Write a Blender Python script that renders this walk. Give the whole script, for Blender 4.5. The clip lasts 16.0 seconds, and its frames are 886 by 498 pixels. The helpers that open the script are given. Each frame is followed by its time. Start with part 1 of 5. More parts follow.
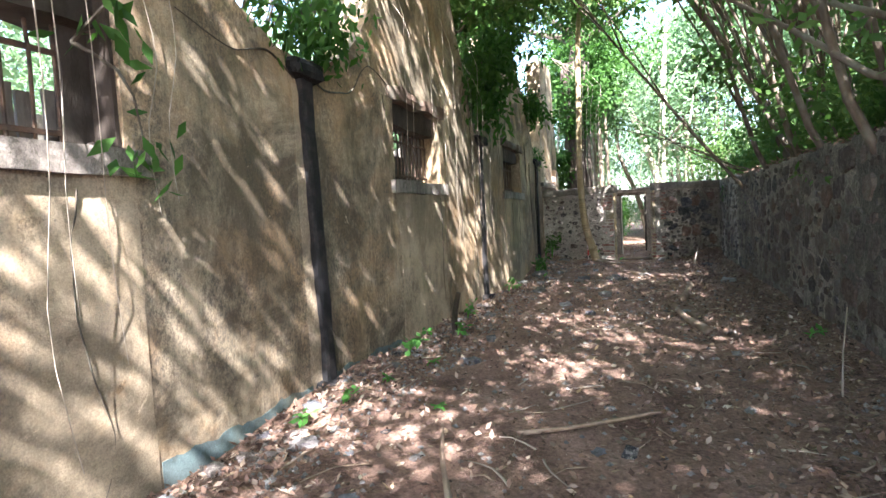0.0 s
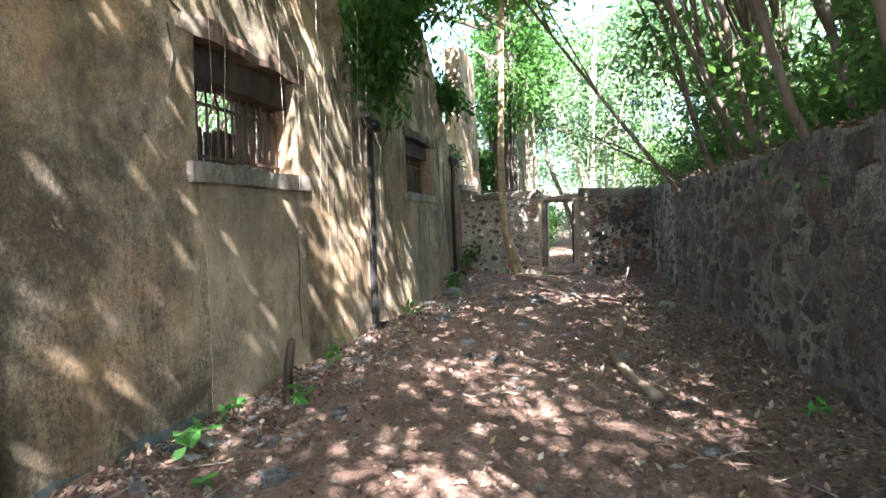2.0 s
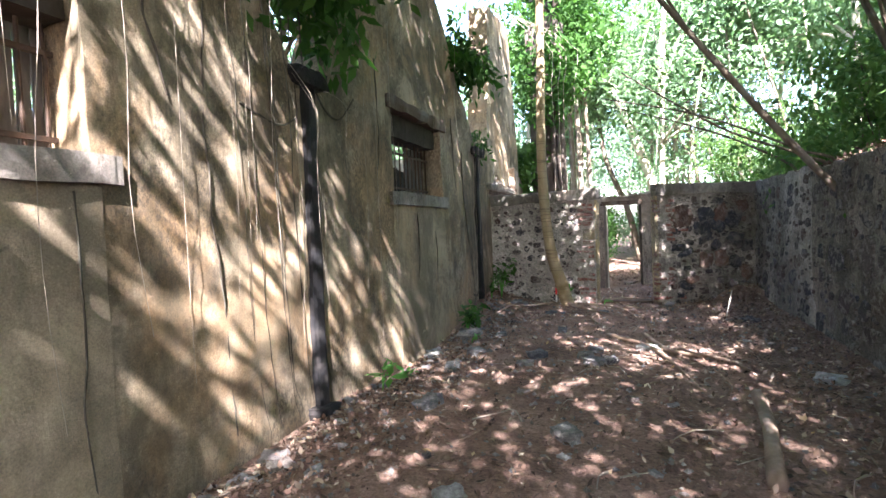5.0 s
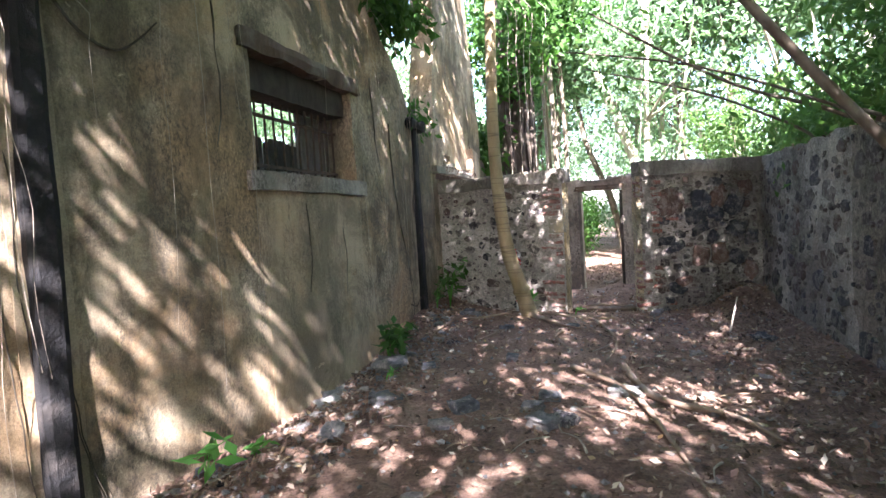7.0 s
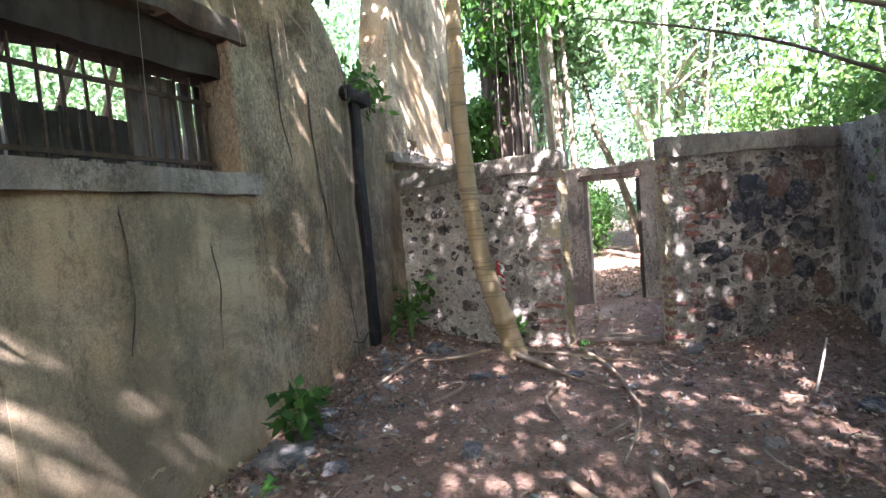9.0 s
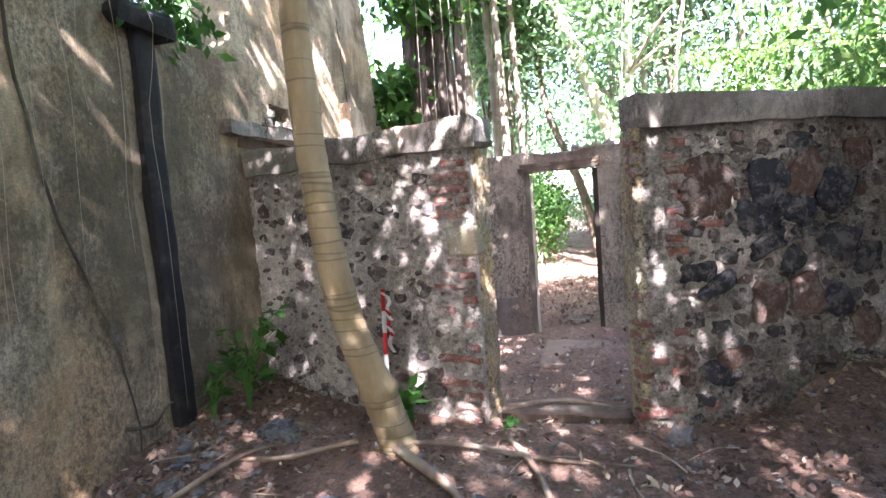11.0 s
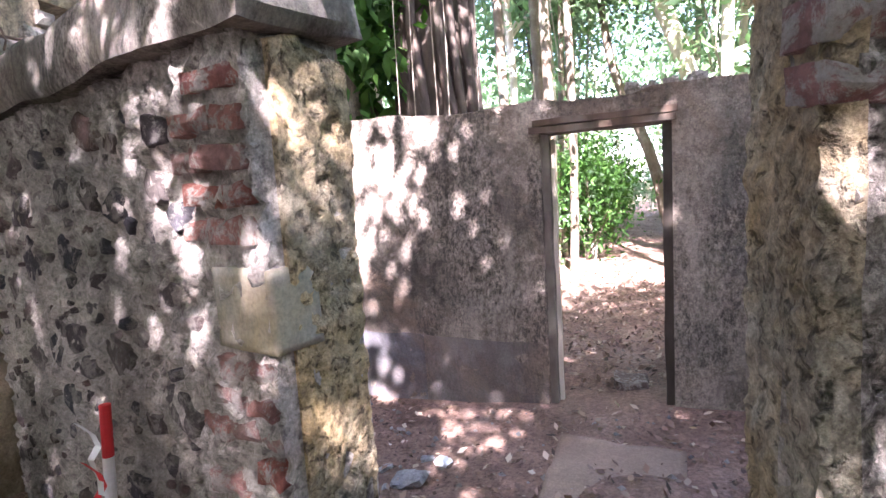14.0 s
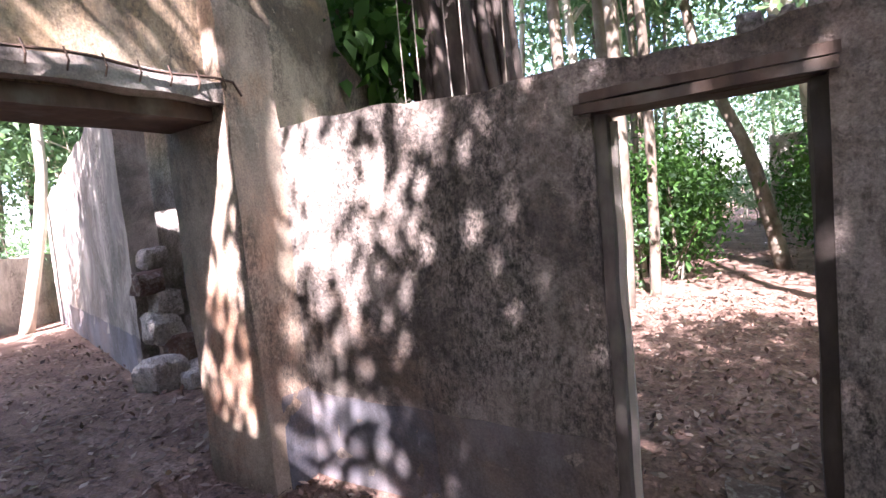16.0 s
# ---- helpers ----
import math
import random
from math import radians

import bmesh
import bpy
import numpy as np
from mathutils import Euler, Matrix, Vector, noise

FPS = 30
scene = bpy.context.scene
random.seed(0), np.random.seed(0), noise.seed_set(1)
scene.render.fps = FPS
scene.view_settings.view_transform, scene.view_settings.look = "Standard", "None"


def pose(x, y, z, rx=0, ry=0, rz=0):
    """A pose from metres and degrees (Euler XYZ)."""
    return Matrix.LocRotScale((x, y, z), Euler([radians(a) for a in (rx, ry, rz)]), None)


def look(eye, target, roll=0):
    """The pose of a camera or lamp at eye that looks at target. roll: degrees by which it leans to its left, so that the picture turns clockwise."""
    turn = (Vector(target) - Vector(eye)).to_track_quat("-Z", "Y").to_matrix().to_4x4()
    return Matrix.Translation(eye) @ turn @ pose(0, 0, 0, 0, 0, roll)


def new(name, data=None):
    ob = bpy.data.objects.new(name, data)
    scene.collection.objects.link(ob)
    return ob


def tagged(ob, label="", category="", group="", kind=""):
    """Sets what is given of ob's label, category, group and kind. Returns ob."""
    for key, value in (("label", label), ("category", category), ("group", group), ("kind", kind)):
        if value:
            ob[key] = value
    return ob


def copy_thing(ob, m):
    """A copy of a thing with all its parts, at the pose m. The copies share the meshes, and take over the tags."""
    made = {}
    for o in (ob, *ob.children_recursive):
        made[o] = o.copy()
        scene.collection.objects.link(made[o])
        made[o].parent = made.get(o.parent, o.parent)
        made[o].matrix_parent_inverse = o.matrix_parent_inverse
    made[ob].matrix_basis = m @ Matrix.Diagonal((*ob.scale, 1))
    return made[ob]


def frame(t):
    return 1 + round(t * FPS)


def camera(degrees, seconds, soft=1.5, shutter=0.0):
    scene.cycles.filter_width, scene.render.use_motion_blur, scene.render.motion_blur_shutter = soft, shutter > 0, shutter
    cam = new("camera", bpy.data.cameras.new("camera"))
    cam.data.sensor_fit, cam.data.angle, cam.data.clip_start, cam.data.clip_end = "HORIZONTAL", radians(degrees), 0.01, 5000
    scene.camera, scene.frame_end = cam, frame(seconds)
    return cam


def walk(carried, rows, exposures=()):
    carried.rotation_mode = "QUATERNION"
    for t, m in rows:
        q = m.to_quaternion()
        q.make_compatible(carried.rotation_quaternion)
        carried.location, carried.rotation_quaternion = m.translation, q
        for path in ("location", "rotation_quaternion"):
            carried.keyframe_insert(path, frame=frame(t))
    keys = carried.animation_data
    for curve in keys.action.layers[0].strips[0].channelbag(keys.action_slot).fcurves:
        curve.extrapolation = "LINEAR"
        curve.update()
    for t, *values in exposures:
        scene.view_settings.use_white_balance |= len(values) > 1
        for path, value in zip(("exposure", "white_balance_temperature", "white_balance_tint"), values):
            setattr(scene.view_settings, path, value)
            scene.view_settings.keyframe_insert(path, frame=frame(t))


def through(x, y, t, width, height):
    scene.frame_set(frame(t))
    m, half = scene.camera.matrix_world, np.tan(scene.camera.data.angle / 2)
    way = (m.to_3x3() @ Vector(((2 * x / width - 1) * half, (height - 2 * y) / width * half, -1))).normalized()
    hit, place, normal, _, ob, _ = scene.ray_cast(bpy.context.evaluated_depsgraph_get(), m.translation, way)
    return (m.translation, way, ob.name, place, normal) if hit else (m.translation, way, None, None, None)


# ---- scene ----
cam = camera(82.6, 16.0)
PATH = [
    (0, (0.86, 0.32, 1.525), (0.108, 2.17, 1.402), -3.1),
    (0.5, (0.79, 0.99, 1.517), (0.2, 2.897, 1.396), -2.3),
    (1, (0.81, 1.627, 1.49), (0.312, 3.56, 1.372), -2.0),
    (1.5, (0.838, 2.124, 1.513), (0.352, 4.06, 1.398), -2.0),
    (2, (0.87, 2.643, 1.505), (0.363, 4.575, 1.391), -1.8),
    (2.5, (0.945, 3.175, 1.48), (0.41, 5.098, 1.362), -1.7),
    (3, (0.953, 3.62, 1.502), (0.366, 5.53, 1.391), -2.2),
    (3.2, (0.905, 3.868, 1.473), (0.288, 5.768, 1.372), -2.4),
    (5.3, (0.636, 6.155, 1.558), (-0.068, 8.025, 1.48), -2.6),
    (5.5, (0.665, 6.35, 1.535), (-0.009, 8.231, 1.451), -2.6),
    (6, (0.826, 6.967, 1.554), (0.165, 8.853, 1.46), -2.9),
    (6.5, (0.804, 7.511, 1.533), (0.152, 9.399, 1.426), -3.3),
    (7, (0.797, 7.993, 1.521), (0.13, 9.875, 1.41), -3.6),
    (7.5, (0.858, 8.601, 1.549), (0.179, 10.478, 1.431), -3.8),
    (8, (0.887, 9.098, 1.516), (0.166, 10.961, 1.404), -4.3),
    (8.2, (0.856, 9.285, 1.547), (0.126, 11.144, 1.433), -4.4),
    (10.3, (0.704, 11.604, 1.6), (0.064, 13.493, 1.453), -5.6),
    (10.5, (0.721, 11.812, 1.609), (0.106, 13.71, 1.459), -5.1),
    (11, (0.77, 12.361, 1.564), (0.197, 14.27, 1.411), -4.4),
    (11.5, (0.854, 12.803, 1.564), (0.309, 14.719, 1.394), -3.6),
    (12, (1.019, 13.308, 1.59), (0.431, 15.209, 1.391), -3.4),
    (12.5, (1.023, 13.737, 1.561), (0.377, 15.618, 1.351), -3.0),
    (13, (0.943, 14.158, 1.609), (0.228, 16.011, 1.381), -3.3),
    (13.5, (0.85, 14.601, 1.575), (0.07, 16.429, 1.347), -3.5),
    (14, (0.825, 14.924, 1.599), (0.007, 16.734, 1.364), -3.8),
    (14.5, (0.786, 15.275, 1.614), (-0.105, 17.049, 1.374), -4.4),
    (15, (0.727, 15.519, 1.599), (-0.227, 17.263, 1.385), -4.6),
    (15.5, (0.639, 15.857, 1.485), (-0.354, 17.585, 1.317), -4.9),
    (16, (0.625, 16.19, 1.584), (-0.444, 17.873, 1.425), -5.7),
]
EXPOSURES = [(t, stops, 6100, tint) for t, stops, tint in ((0.0, 3.85, 17), (3.0, 4.15, 18), (5.5, 4.1, 23), (8.0, 4.4, 25), (10.5, 4.7, 29), (12.5, 4.8, 31), (14.0, 4.6, 35), (15.2, 3.95, 36), (16.0, 3.6, 34))]
walk(cam, [(t, look(eye, target, roll)) for t, eye, target, roll in PATH], EXPOSURES)

# ---- light ----
SUN_WAY = Vector((-0.26, 0.65, -0.73)).normalized()
world = bpy.data.worlds.new("daylight")
scene.world = world
world.use_nodes = True
wn = world.node_tree.nodes
sky = wn.new("ShaderNodeTexSky")
sky.sky_type, sky.sun_disc = "NISHITA", False
sky.sun_elevation = math.asin(-SUN_WAY.z)
sky.sun_rotation = math.atan2(-SUN_WAY.x, -SUN_WAY.y)
sky.air_density, sky.dust_density = 1.0, 2.0
world.node_tree.links.new(sky.outputs[0], wn["Background"].inputs[0])
wn["Background"].inputs[1].default_value = 0.088
sun = new("sun", bpy.data.lights.new("sun", "SUN"))
sun.data.energy, sun.data.angle, sun.data.color = 4.6, radians(0.53), (1.0, 0.96, 0.90)
sun.matrix_world = look((0, 0, 30), Vector((0, 0, 30)) + SUN_WAY)

# ---- materials ----
class Mat:
    """A principled material with short calls for its nodes."""

    def __init__(self, name, rough=0.9):
        self.m = bpy.data.materials.new(name)
        self.m.use_nodes = True
        self.t = self.m.node_tree
        self.b = self.t.nodes["Principled BSDF"]
        self.b.inputs["Roughness"].default_value = rough
        self.b.inputs["Specular IOR Level"].default_value = 0.3

    def n(self, kind):
        return self.t.nodes.new(kind)

    def put(self, a, b):
        if isinstance(a, bpy.types.NodeSocket):
            self.t.links.new(a, b)
        else:
            b.default_value = a

    def place(self, stretch=(1, 1, 1), own=False):
        src = self.n("ShaderNodeTexCoord").outputs["Object"] if own else self.n("ShaderNodeNewGeometry").outputs["Position"]
        mp = self.n("ShaderNodeMapping")
        mp.inputs["Scale"].default_value = stretch
        self.put(src, mp.inputs["Vector"])
        return mp.outputs[0]

    def noise(self, scale, detail=4.0, rough=0.6, at=None, warp=0.0):
        nd = self.n("ShaderNodeTexNoise")
        nd.inputs["Scale"].default_value, nd.inputs["Detail"].default_value = scale, detail
        nd.inputs["Roughness"].default_value, nd.inputs["Distortion"].default_value = rough, warp
        self.put(at if at is not None else self.place(), nd.inputs["Vector"])
        return nd.outputs["Fac"]

    def ramp(self, fac, *stops):
        r = self.n("ShaderNodeValToRGB")
        e = r.color_ramp.elements
        while len(e) < len(stops):
            e.new(0.5)
        for el, (p, c) in zip(e, stops):
            el.position = p
            el.color = (c, c, c, 1) if isinstance(c, (int, float)) else (*c, 1)
        self.put(fac, r.inputs[0])
        return r.outputs[0]

    def mix(self, fac, a, b, how="MIX"):
        x = self.n("ShaderNodeMix")
        x.data_type, x.blend_type = "RGBA", how
        self.put(fac, x.inputs[0])
        for v, i in ((a, 6), (b, 7)):
            self.put((*v, 1) if isinstance(v, tuple) else v, x.inputs[i])
        return x.outputs[2]

    def maths(self, how, a, b):
        x = self.n("ShaderNodeMath")
        x.operation = how
        self.put(a, x.inputs[0]), self.put(b, x.inputs[1])
        return x.outputs[0]

    def height(self):
        s = self.n("ShaderNodeSeparateXYZ")
        self.put(self.n("ShaderNodeNewGeometry").outputs["Position"], s.inputs[0])
        return s.outputs[2]

    def each(self, island=False):
        return self.n("ShaderNodeNewGeometry").outputs["Random Per Island"] if island else self.n("ShaderNodeObjectInfo").outputs["Random"]

    def done(self, colour, bump=None, strength=0.5, depth=0.02):
        self.put((*colour, 1) if isinstance(colour, tuple) else colour, self.b.inputs["Base Color"])
        if bump is not None:
            bp = self.n("ShaderNodeBump")
            bp.inputs["Strength"].default_value, bp.inputs["Distance"].default_value = strength, depth
            self.put(bump, bp.inputs["Height"]), self.put(bp.outputs[0], self.b.inputs["Normal"])
        return self.m


def plaster(name, base, dark, ochre, moss, stain=0.5, relief=0.5, warm=0.52, pits=0.0, mould=0.0):
    """Old lime render: two tones, ochre patches, green algae, black mould running down, chips, pitted relief."""
    k = Mat(name, 0.92)
    tone = k.ramp(k.noise(0.9, 8, 0.72, warp=0.5), (0.42, dark), (0.53, base), (0.68, tuple(min(1.0, c * 1.22) for c in base)))
    tone = k.mix(k.ramp(k.noise(0.7, 6, 0.72, warp=0.6), (warm, 0.0), (warm + 0.16, 0.75)), tone, ochre)
    tone = k.mix(k.ramp(k.noise(0.8, 8, 0.72, k.place((1, 1, 0.5))), (0.485, 0.0), (0.61, 0.82)), tone, moss)
    runs = k.noise(1.5, 9, 0.75, k.place((1.6, 1.6, 0.35)))
    fine = k.noise(32, 8, 0.84, k.place((1.2, 1.2, 0.75)))
    spots = k.maths("MULTIPLY", k.ramp(runs, (0.44 - mould, 0.0), (0.55 - mould, 1.0)), k.ramp(fine, (0.42, 0.0), (0.58, 1.0)))
    spots = k.maths("MULTIPLY", spots, k.ramp(k.noise(0.55, 5, 0.65), (0.42 - mould, 0.2), (0.53 - mould, 1.0)))
    tone = k.mix(k.maths("MULTIPLY", spots, stain), tone, (0.06, 0.053, 0.043))
    drips = k.noise(5, 6, 0.7, k.place((2.2, 2.2, 0.12)))
    tone = k.mix(k.ramp(drips, (0.57, 0.0), (0.72, 0.38)), tone, dark)
    chips = k.ramp(k.noise(5.5, 9, 0.78, warp=0.8), (0.63, 0.0), (0.66, 0.6))
    tone = k.mix(chips, tone, tuple(min(1.0, c * 1.35) for c in base))
    speck = k.ramp(k.noise(85, 4, 0.7), (0.34, 0.68), (0.66, 1.16))
    tone = k.mix(0.85, tone, speck, "MULTIPLY")
    rel = k.maths("ADD", k.maths("MULTIPLY", k.noise(9, 9, 0.74), 0.6), k.maths("MULTIPLY", k.noise(60, 5, 0.7), 0.4))
    if pits:
        holes = k.ramp(k.noise(34, 5, 0.65, warp=0.6), (0.36, 0.0), (0.46, 1.0))
        rel = k.maths("ADD", rel, k.maths("MULTIPLY", holes, pits))
        # pits also darkened in the colour, standing in for shade inside them
        tone = k.mix(pits * 0.9, tone, k.mix(1.0, k.ramp(holes, (0.0, 0.3), (1.0, 1.14)), k.ramp(k.noise(21, 10, 0.86), (0.4, 0.5), (0.6, 1.55)), "MULTIPLY"), "MULTIPLY")
    return k.done(tone, rel, relief, 0.05 if pits else 0.02)


def rock(name, tones, own=True, island=False, moss=0.0):
    k = Mat(name, 0.85)
    r = k.each(island)
    c = k.ramp(r, *[(i / max(1, len(tones) - 1), t) for i, t in enumerate(tones)])
    c = k.mix(0.8, c, k.ramp(k.noise(9, 6, 0.7), (0.3, 0.55), (0.7, 1.35)), "MULTIPLY")
    if moss:
        c = k.mix(k.ramp(k.noise(11, 9, 0.8, warp=0.4), (0.49, 0.0), (0.55, moss)), c, (0.36, 0.33, 0.29))
    c = k.mix(0.7, c, k.ramp(k.noise(48, 6, 0.8), (0.35, 0.5), (0.65, 1.3)), "MULTIPLY")
    return k.done(c, k.noise(30, 8, 0.78), 0.9, 0.03)


def leafy(name, tones, through=0.35, rough=0.62):
    """Leaves that let light through; each leaf has its own tone."""
    k = Mat(name, rough)
    k.b.inputs["Specular IOR Level"].default_value = 0.18
    c = k.ramp(k.each(True), *[(i / (len(tones) - 1), t) for i, t in enumerate(tones)])
    k.put(c, k.b.inputs["Base Color"])
    tr = k.n("ShaderNodeBsdfTranslucent")
    k.put(k.mix(1.0, c, (1.35, 1.5, 0.95), "MULTIPLY"), tr.inputs[0])
    ms = k.n("ShaderNodeMixShader")
    ms.inputs[0].default_value = through
    k.put(k.b.outputs[0], ms.inputs[1]), k.put(tr.outputs[0], ms.inputs[2])
    k.put(ms.outputs[0], k.t.nodes["Material Output"].inputs[0])
    return k.m


def bark(name, a, b, rings=0.0, lichen=0.5):
    k = Mat(name, 0.85)
    c = k.ramp(k.noise(7, 6, 0.65, k.place((1, 1, 0.35))), (0.3, a), (0.7, b))
    c = k.mix(k.ramp(k.noise(2.5, 4, 0.6), (0.5, 0.0), (0.75, lichen)), c, (0.33, 0.33, 0.27))
    rel = k.noise(26, 6, 0.7, k.place((1, 1, 0.4)))
    if rings:
        line = k.ramp(k.noise(1.0, 2, 0.5, k.place((0.4, 0.4, 7), True)), (0.455, 0.0), (0.475, 1.0), (0.495, 0.0), (0.56, 0.0))
        c = k.mix(k.maths("MULTIPLY", line, rings), c, (0.10, 0.075, 0.05))
        rel = k.maths("SUBTRACT", rel, k.maths("MULTIPLY", line, 0.2))
    return k.done(c, rel, 0.5, 0.02)


M_PLASTER = plaster("yellow_grey_render", (0.41, 0.335, 0.232), (0.15, 0.116, 0.076), (0.42, 0.27, 0.14), (0.092, 0.077, 0.046), 0.8, 0.6, 0.475, 0.0, 0.035)
M_PLASTER_GREY = plaster("grey_render", (0.38, 0.34, 0.295), (0.20, 0.178, 0.155), (0.31, 0.22, 0.16), (0.17, 0.168, 0.145), 0.9)
M_PLASTER_JAMB = plaster("ochre_render", (0.42, 0.38, 0.29), (0.22, 0.20, 0.155), (0.52, 0.35, 0.14), (0.27, 0.25, 0.185), 0.45, 1.0, 0.43, 0.95)
M_CEMENT = plaster("smooth_cement_patch", (0.29, 0.27, 0.225), (0.2, 0.185, 0.155), (0.42, 0.33, 0.17), (0.30, 0.29, 0.24), 0.2, 0.2, 0.5)
M_MOULD = plaster("mouldy_grey_render", (0.41, 0.345, 0.285), (0.155, 0.13, 0.108), (0.30, 0.205, 0.145), (0.15, 0.148, 0.13), 0.95, 1.0, 0.50, 0.3, 0.02)
M_PLASTER_PALE = plaster("pale_yellow_render", (0.43, 0.345, 0.235), (0.235, 0.19, 0.13), (0.42, 0.28, 0.155), (0.19, 0.158, 0.108), 0.6)
M_SKIRT = plaster("faded_teal_paint", (0.14, 0.20, 0.20), (0.09, 0.12, 0.12), (0.22, 0.2, 0.15), (0.12, 0.14, 0.11), 0.5)
M_PLASTER_RED = plaster("red_ochre_render", (0.44, 0.345, 0.25), (0.25, 0.19, 0.14), (0.47, 0.235, 0.13), (0.20, 0.185, 0.145), 0.8, 0.6, 0.53)
M_DADO = plaster("blue_grey_dado_paint", (0.185, 0.185, 0.205), (0.10, 0.098, 0.105), (0.22, 0.165, 0.135), (0.13, 0.125, 0.12), 0.5, 0.35, 0.47)
M_DADO_WORN = plaster("worn_dado_paint", (0.20, 0.185, 0.18), (0.125, 0.11, 0.10), (0.25, 0.185, 0.14), (0.15, 0.14, 0.125), 0.6, 0.5, 0.44)
M_CONCRETE = plaster("weathered_concrete", (0.36, 0.325, 0.28), (0.17, 0.15, 0.13), (0.28, 0.21, 0.16), (0.11, 0.11, 0.09), 0.95, 0.6)
M_MORTAR = plaster("rough_lime_mortar", (0.56, 0.515, 0.455), (0.37, 0.335, 0.295), (0.43, 0.32, 0.25), (0.34, 0.325, 0.28), 0.6, 1.0, 0.55, 0.6)
M_MORTAR_DARK = plaster("dark_lime_mortar", (0.52, 0.475, 0.42), (0.28, 0.252, 0.22), (0.33, 0.235, 0.18), (0.2, 0.19, 0.16), 0.75, 1.0, 0.55, 0.65)
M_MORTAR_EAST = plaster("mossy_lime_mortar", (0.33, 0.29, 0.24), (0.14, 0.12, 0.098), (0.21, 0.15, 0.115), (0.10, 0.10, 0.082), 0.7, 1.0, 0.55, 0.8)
M_STONE = rock("basalt_rubble", [(0.035, 0.037, 0.046), (0.12, 0.085, 0.07), (0.05, 0.052, 0.064), (0.16, 0.13, 0.11), (0.035, 0.036, 0.044), (0.14, 0.09, 0.072), (0.035, 0.038, 0.05)], moss=0.6)
M_STONE_J = rock("basalt_rubble_joined", [(0.045, 0.042, 0.042), (0.115, 0.075, 0.055), (0.07, 0.06, 0.054), (0.16, 0.12, 0.098), (0.05, 0.045, 0.043), (0.12, 0.07, 0.052)], island=True, moss=0.25)
M_STONE_BIG = rock("large_basalt", [(0.032, 0.035, 0.048), (0.05, 0.052, 0.062), (0.028, 0.03, 0.042)], moss=0.4)
M_STONE_RED = rock("red_brown_stone", [(0.13, 0.075, 0.055), (0.17, 0.105, 0.08), (0.11, 0.065, 0.05)], moss=0.4)
M_BRICK = rock("red_brick", [(0.31, 0.11, 0.08), (0.31, 0.155, 0.125), (0.22, 0.105, 0.09), (0.30, 0.19, 0.16), (0.27, 0.10, 0.08)], moss=0.95)
M_PEBBLE = rock("grey_pebbles", [(0.12, 0.12, 0.125), (0.26, 0.25, 0.235), (0.17, 0.135, 0.11), (0.34, 0.33, 0.31)], island=True)
M_STONE_LOOSE = rock("dusty_basalt", [(0.10, 0.105, 0.12), (0.16, 0.155, 0.15), (0.075, 0.08, 0.095)], moss=0.4)
M_STONE_GREY = rock("grey_rubble", [(0.20, 0.20, 0.205), (0.33, 0.32, 0.30), (0.12, 0.125, 0.14), (0.27, 0.235, 0.205)])
M_TAR = Mat("tarred_iron", 0.8)
M_TAR = M_TAR.done(M_TAR.mix(M_TAR.ramp(M_TAR.noise(5, 6, 0.7), (0.5, 0.0), (0.72, 0.7)), (0.009, 0.009, 0.010), (0.05, 0.043, 0.038)), M_TAR.noise(18, 5, 0.7), 0.7, 0.02)
M_IRON = Mat("rusted_iron", 0.8)
M_IRON = M_IRON.done(M_IRON.ramp(M_IRON.noise(12, 5, 0.7), (0.3, (0.03, 0.025, 0.022)), (0.7, (0.12, 0.07, 0.045))), M_IRON.noise(60, 4), 0.4, 0.004)
M_TIMBER = bark("grey_brown_timber", (0.05, 0.033, 0.025), (0.13, 0.085, 0.06))
M_BOARD = bark("weathered_boards", (0.07, 0.058, 0.05), (0.19, 0.16, 0.135), 0.0, 0.35)
# dark timber; in the window recesses its darkness is painted shade
M_BOARD_DARK = bark("shade_dark_timber", (0.018, 0.014, 0.011), (0.06, 0.046, 0.036), 0.0, 0.1)
M_PALEWOOD = bark("bleached_wood", (0.38, 0.34, 0.28), (0.55, 0.50, 0.42))
M_BARK = bark("brown_bark", (0.06, 0.046, 0.033), (0.17, 0.135, 0.10))
M_BARK_PALE = bark("pale_bark", (0.30, 0.26, 0.20), (0.52, 0.47, 0.38))
M_BARK_TAN = bark("tan_ringed_bark", (0.20, 0.15, 0.08), (0.32, 0.25, 0.145), 0.8, 0.25)
M_BARK_FIG = bark("dark_fig_bark", (0.022, 0.018, 0.015), (0.085, 0.064, 0.05), 0.0, 0.08)
M_TWIG = bark("dry_twig", (0.13, 0.085, 0.06), (0.30, 0.22, 0.16))
M_VINE = bark("hanging_root", (0.20, 0.165, 0.125), (0.36, 0.31, 0.25))
M_ROOTLET = bark("dark_rootlet", (0.03, 0.025, 0.018), (0.07, 0.055, 0.04))
M_LEAF = leafy("forest_leaves", [(0.042, 0.095, 0.028), (0.085, 0.16, 0.047), (0.058, 0.12, 0.035), (0.135, 0.205, 0.063)], 0.42)
# leaves of the far wood: distance haze put into a paler, greyer green
M_LEAF_FAR = leafy("haze_pale_forest_leaves", [(0.085, 0.15, 0.088), (0.14, 0.225, 0.135), (0.2, 0.295, 0.19), (0.105, 0.18, 0.105)], 0.48)
M_LEAF_DARK = leafy("dark_hanging_leaves", [(0.02, 0.06, 0.014), (0.045, 0.11, 0.02), (0.03, 0.08, 0.016)], 0.35)
M_SEEDLING = leafy("seedling_leaves", [(0.06, 0.19, 0.04), (0.10, 0.27, 0.06), (0.05, 0.15, 0.035)], 0.35)
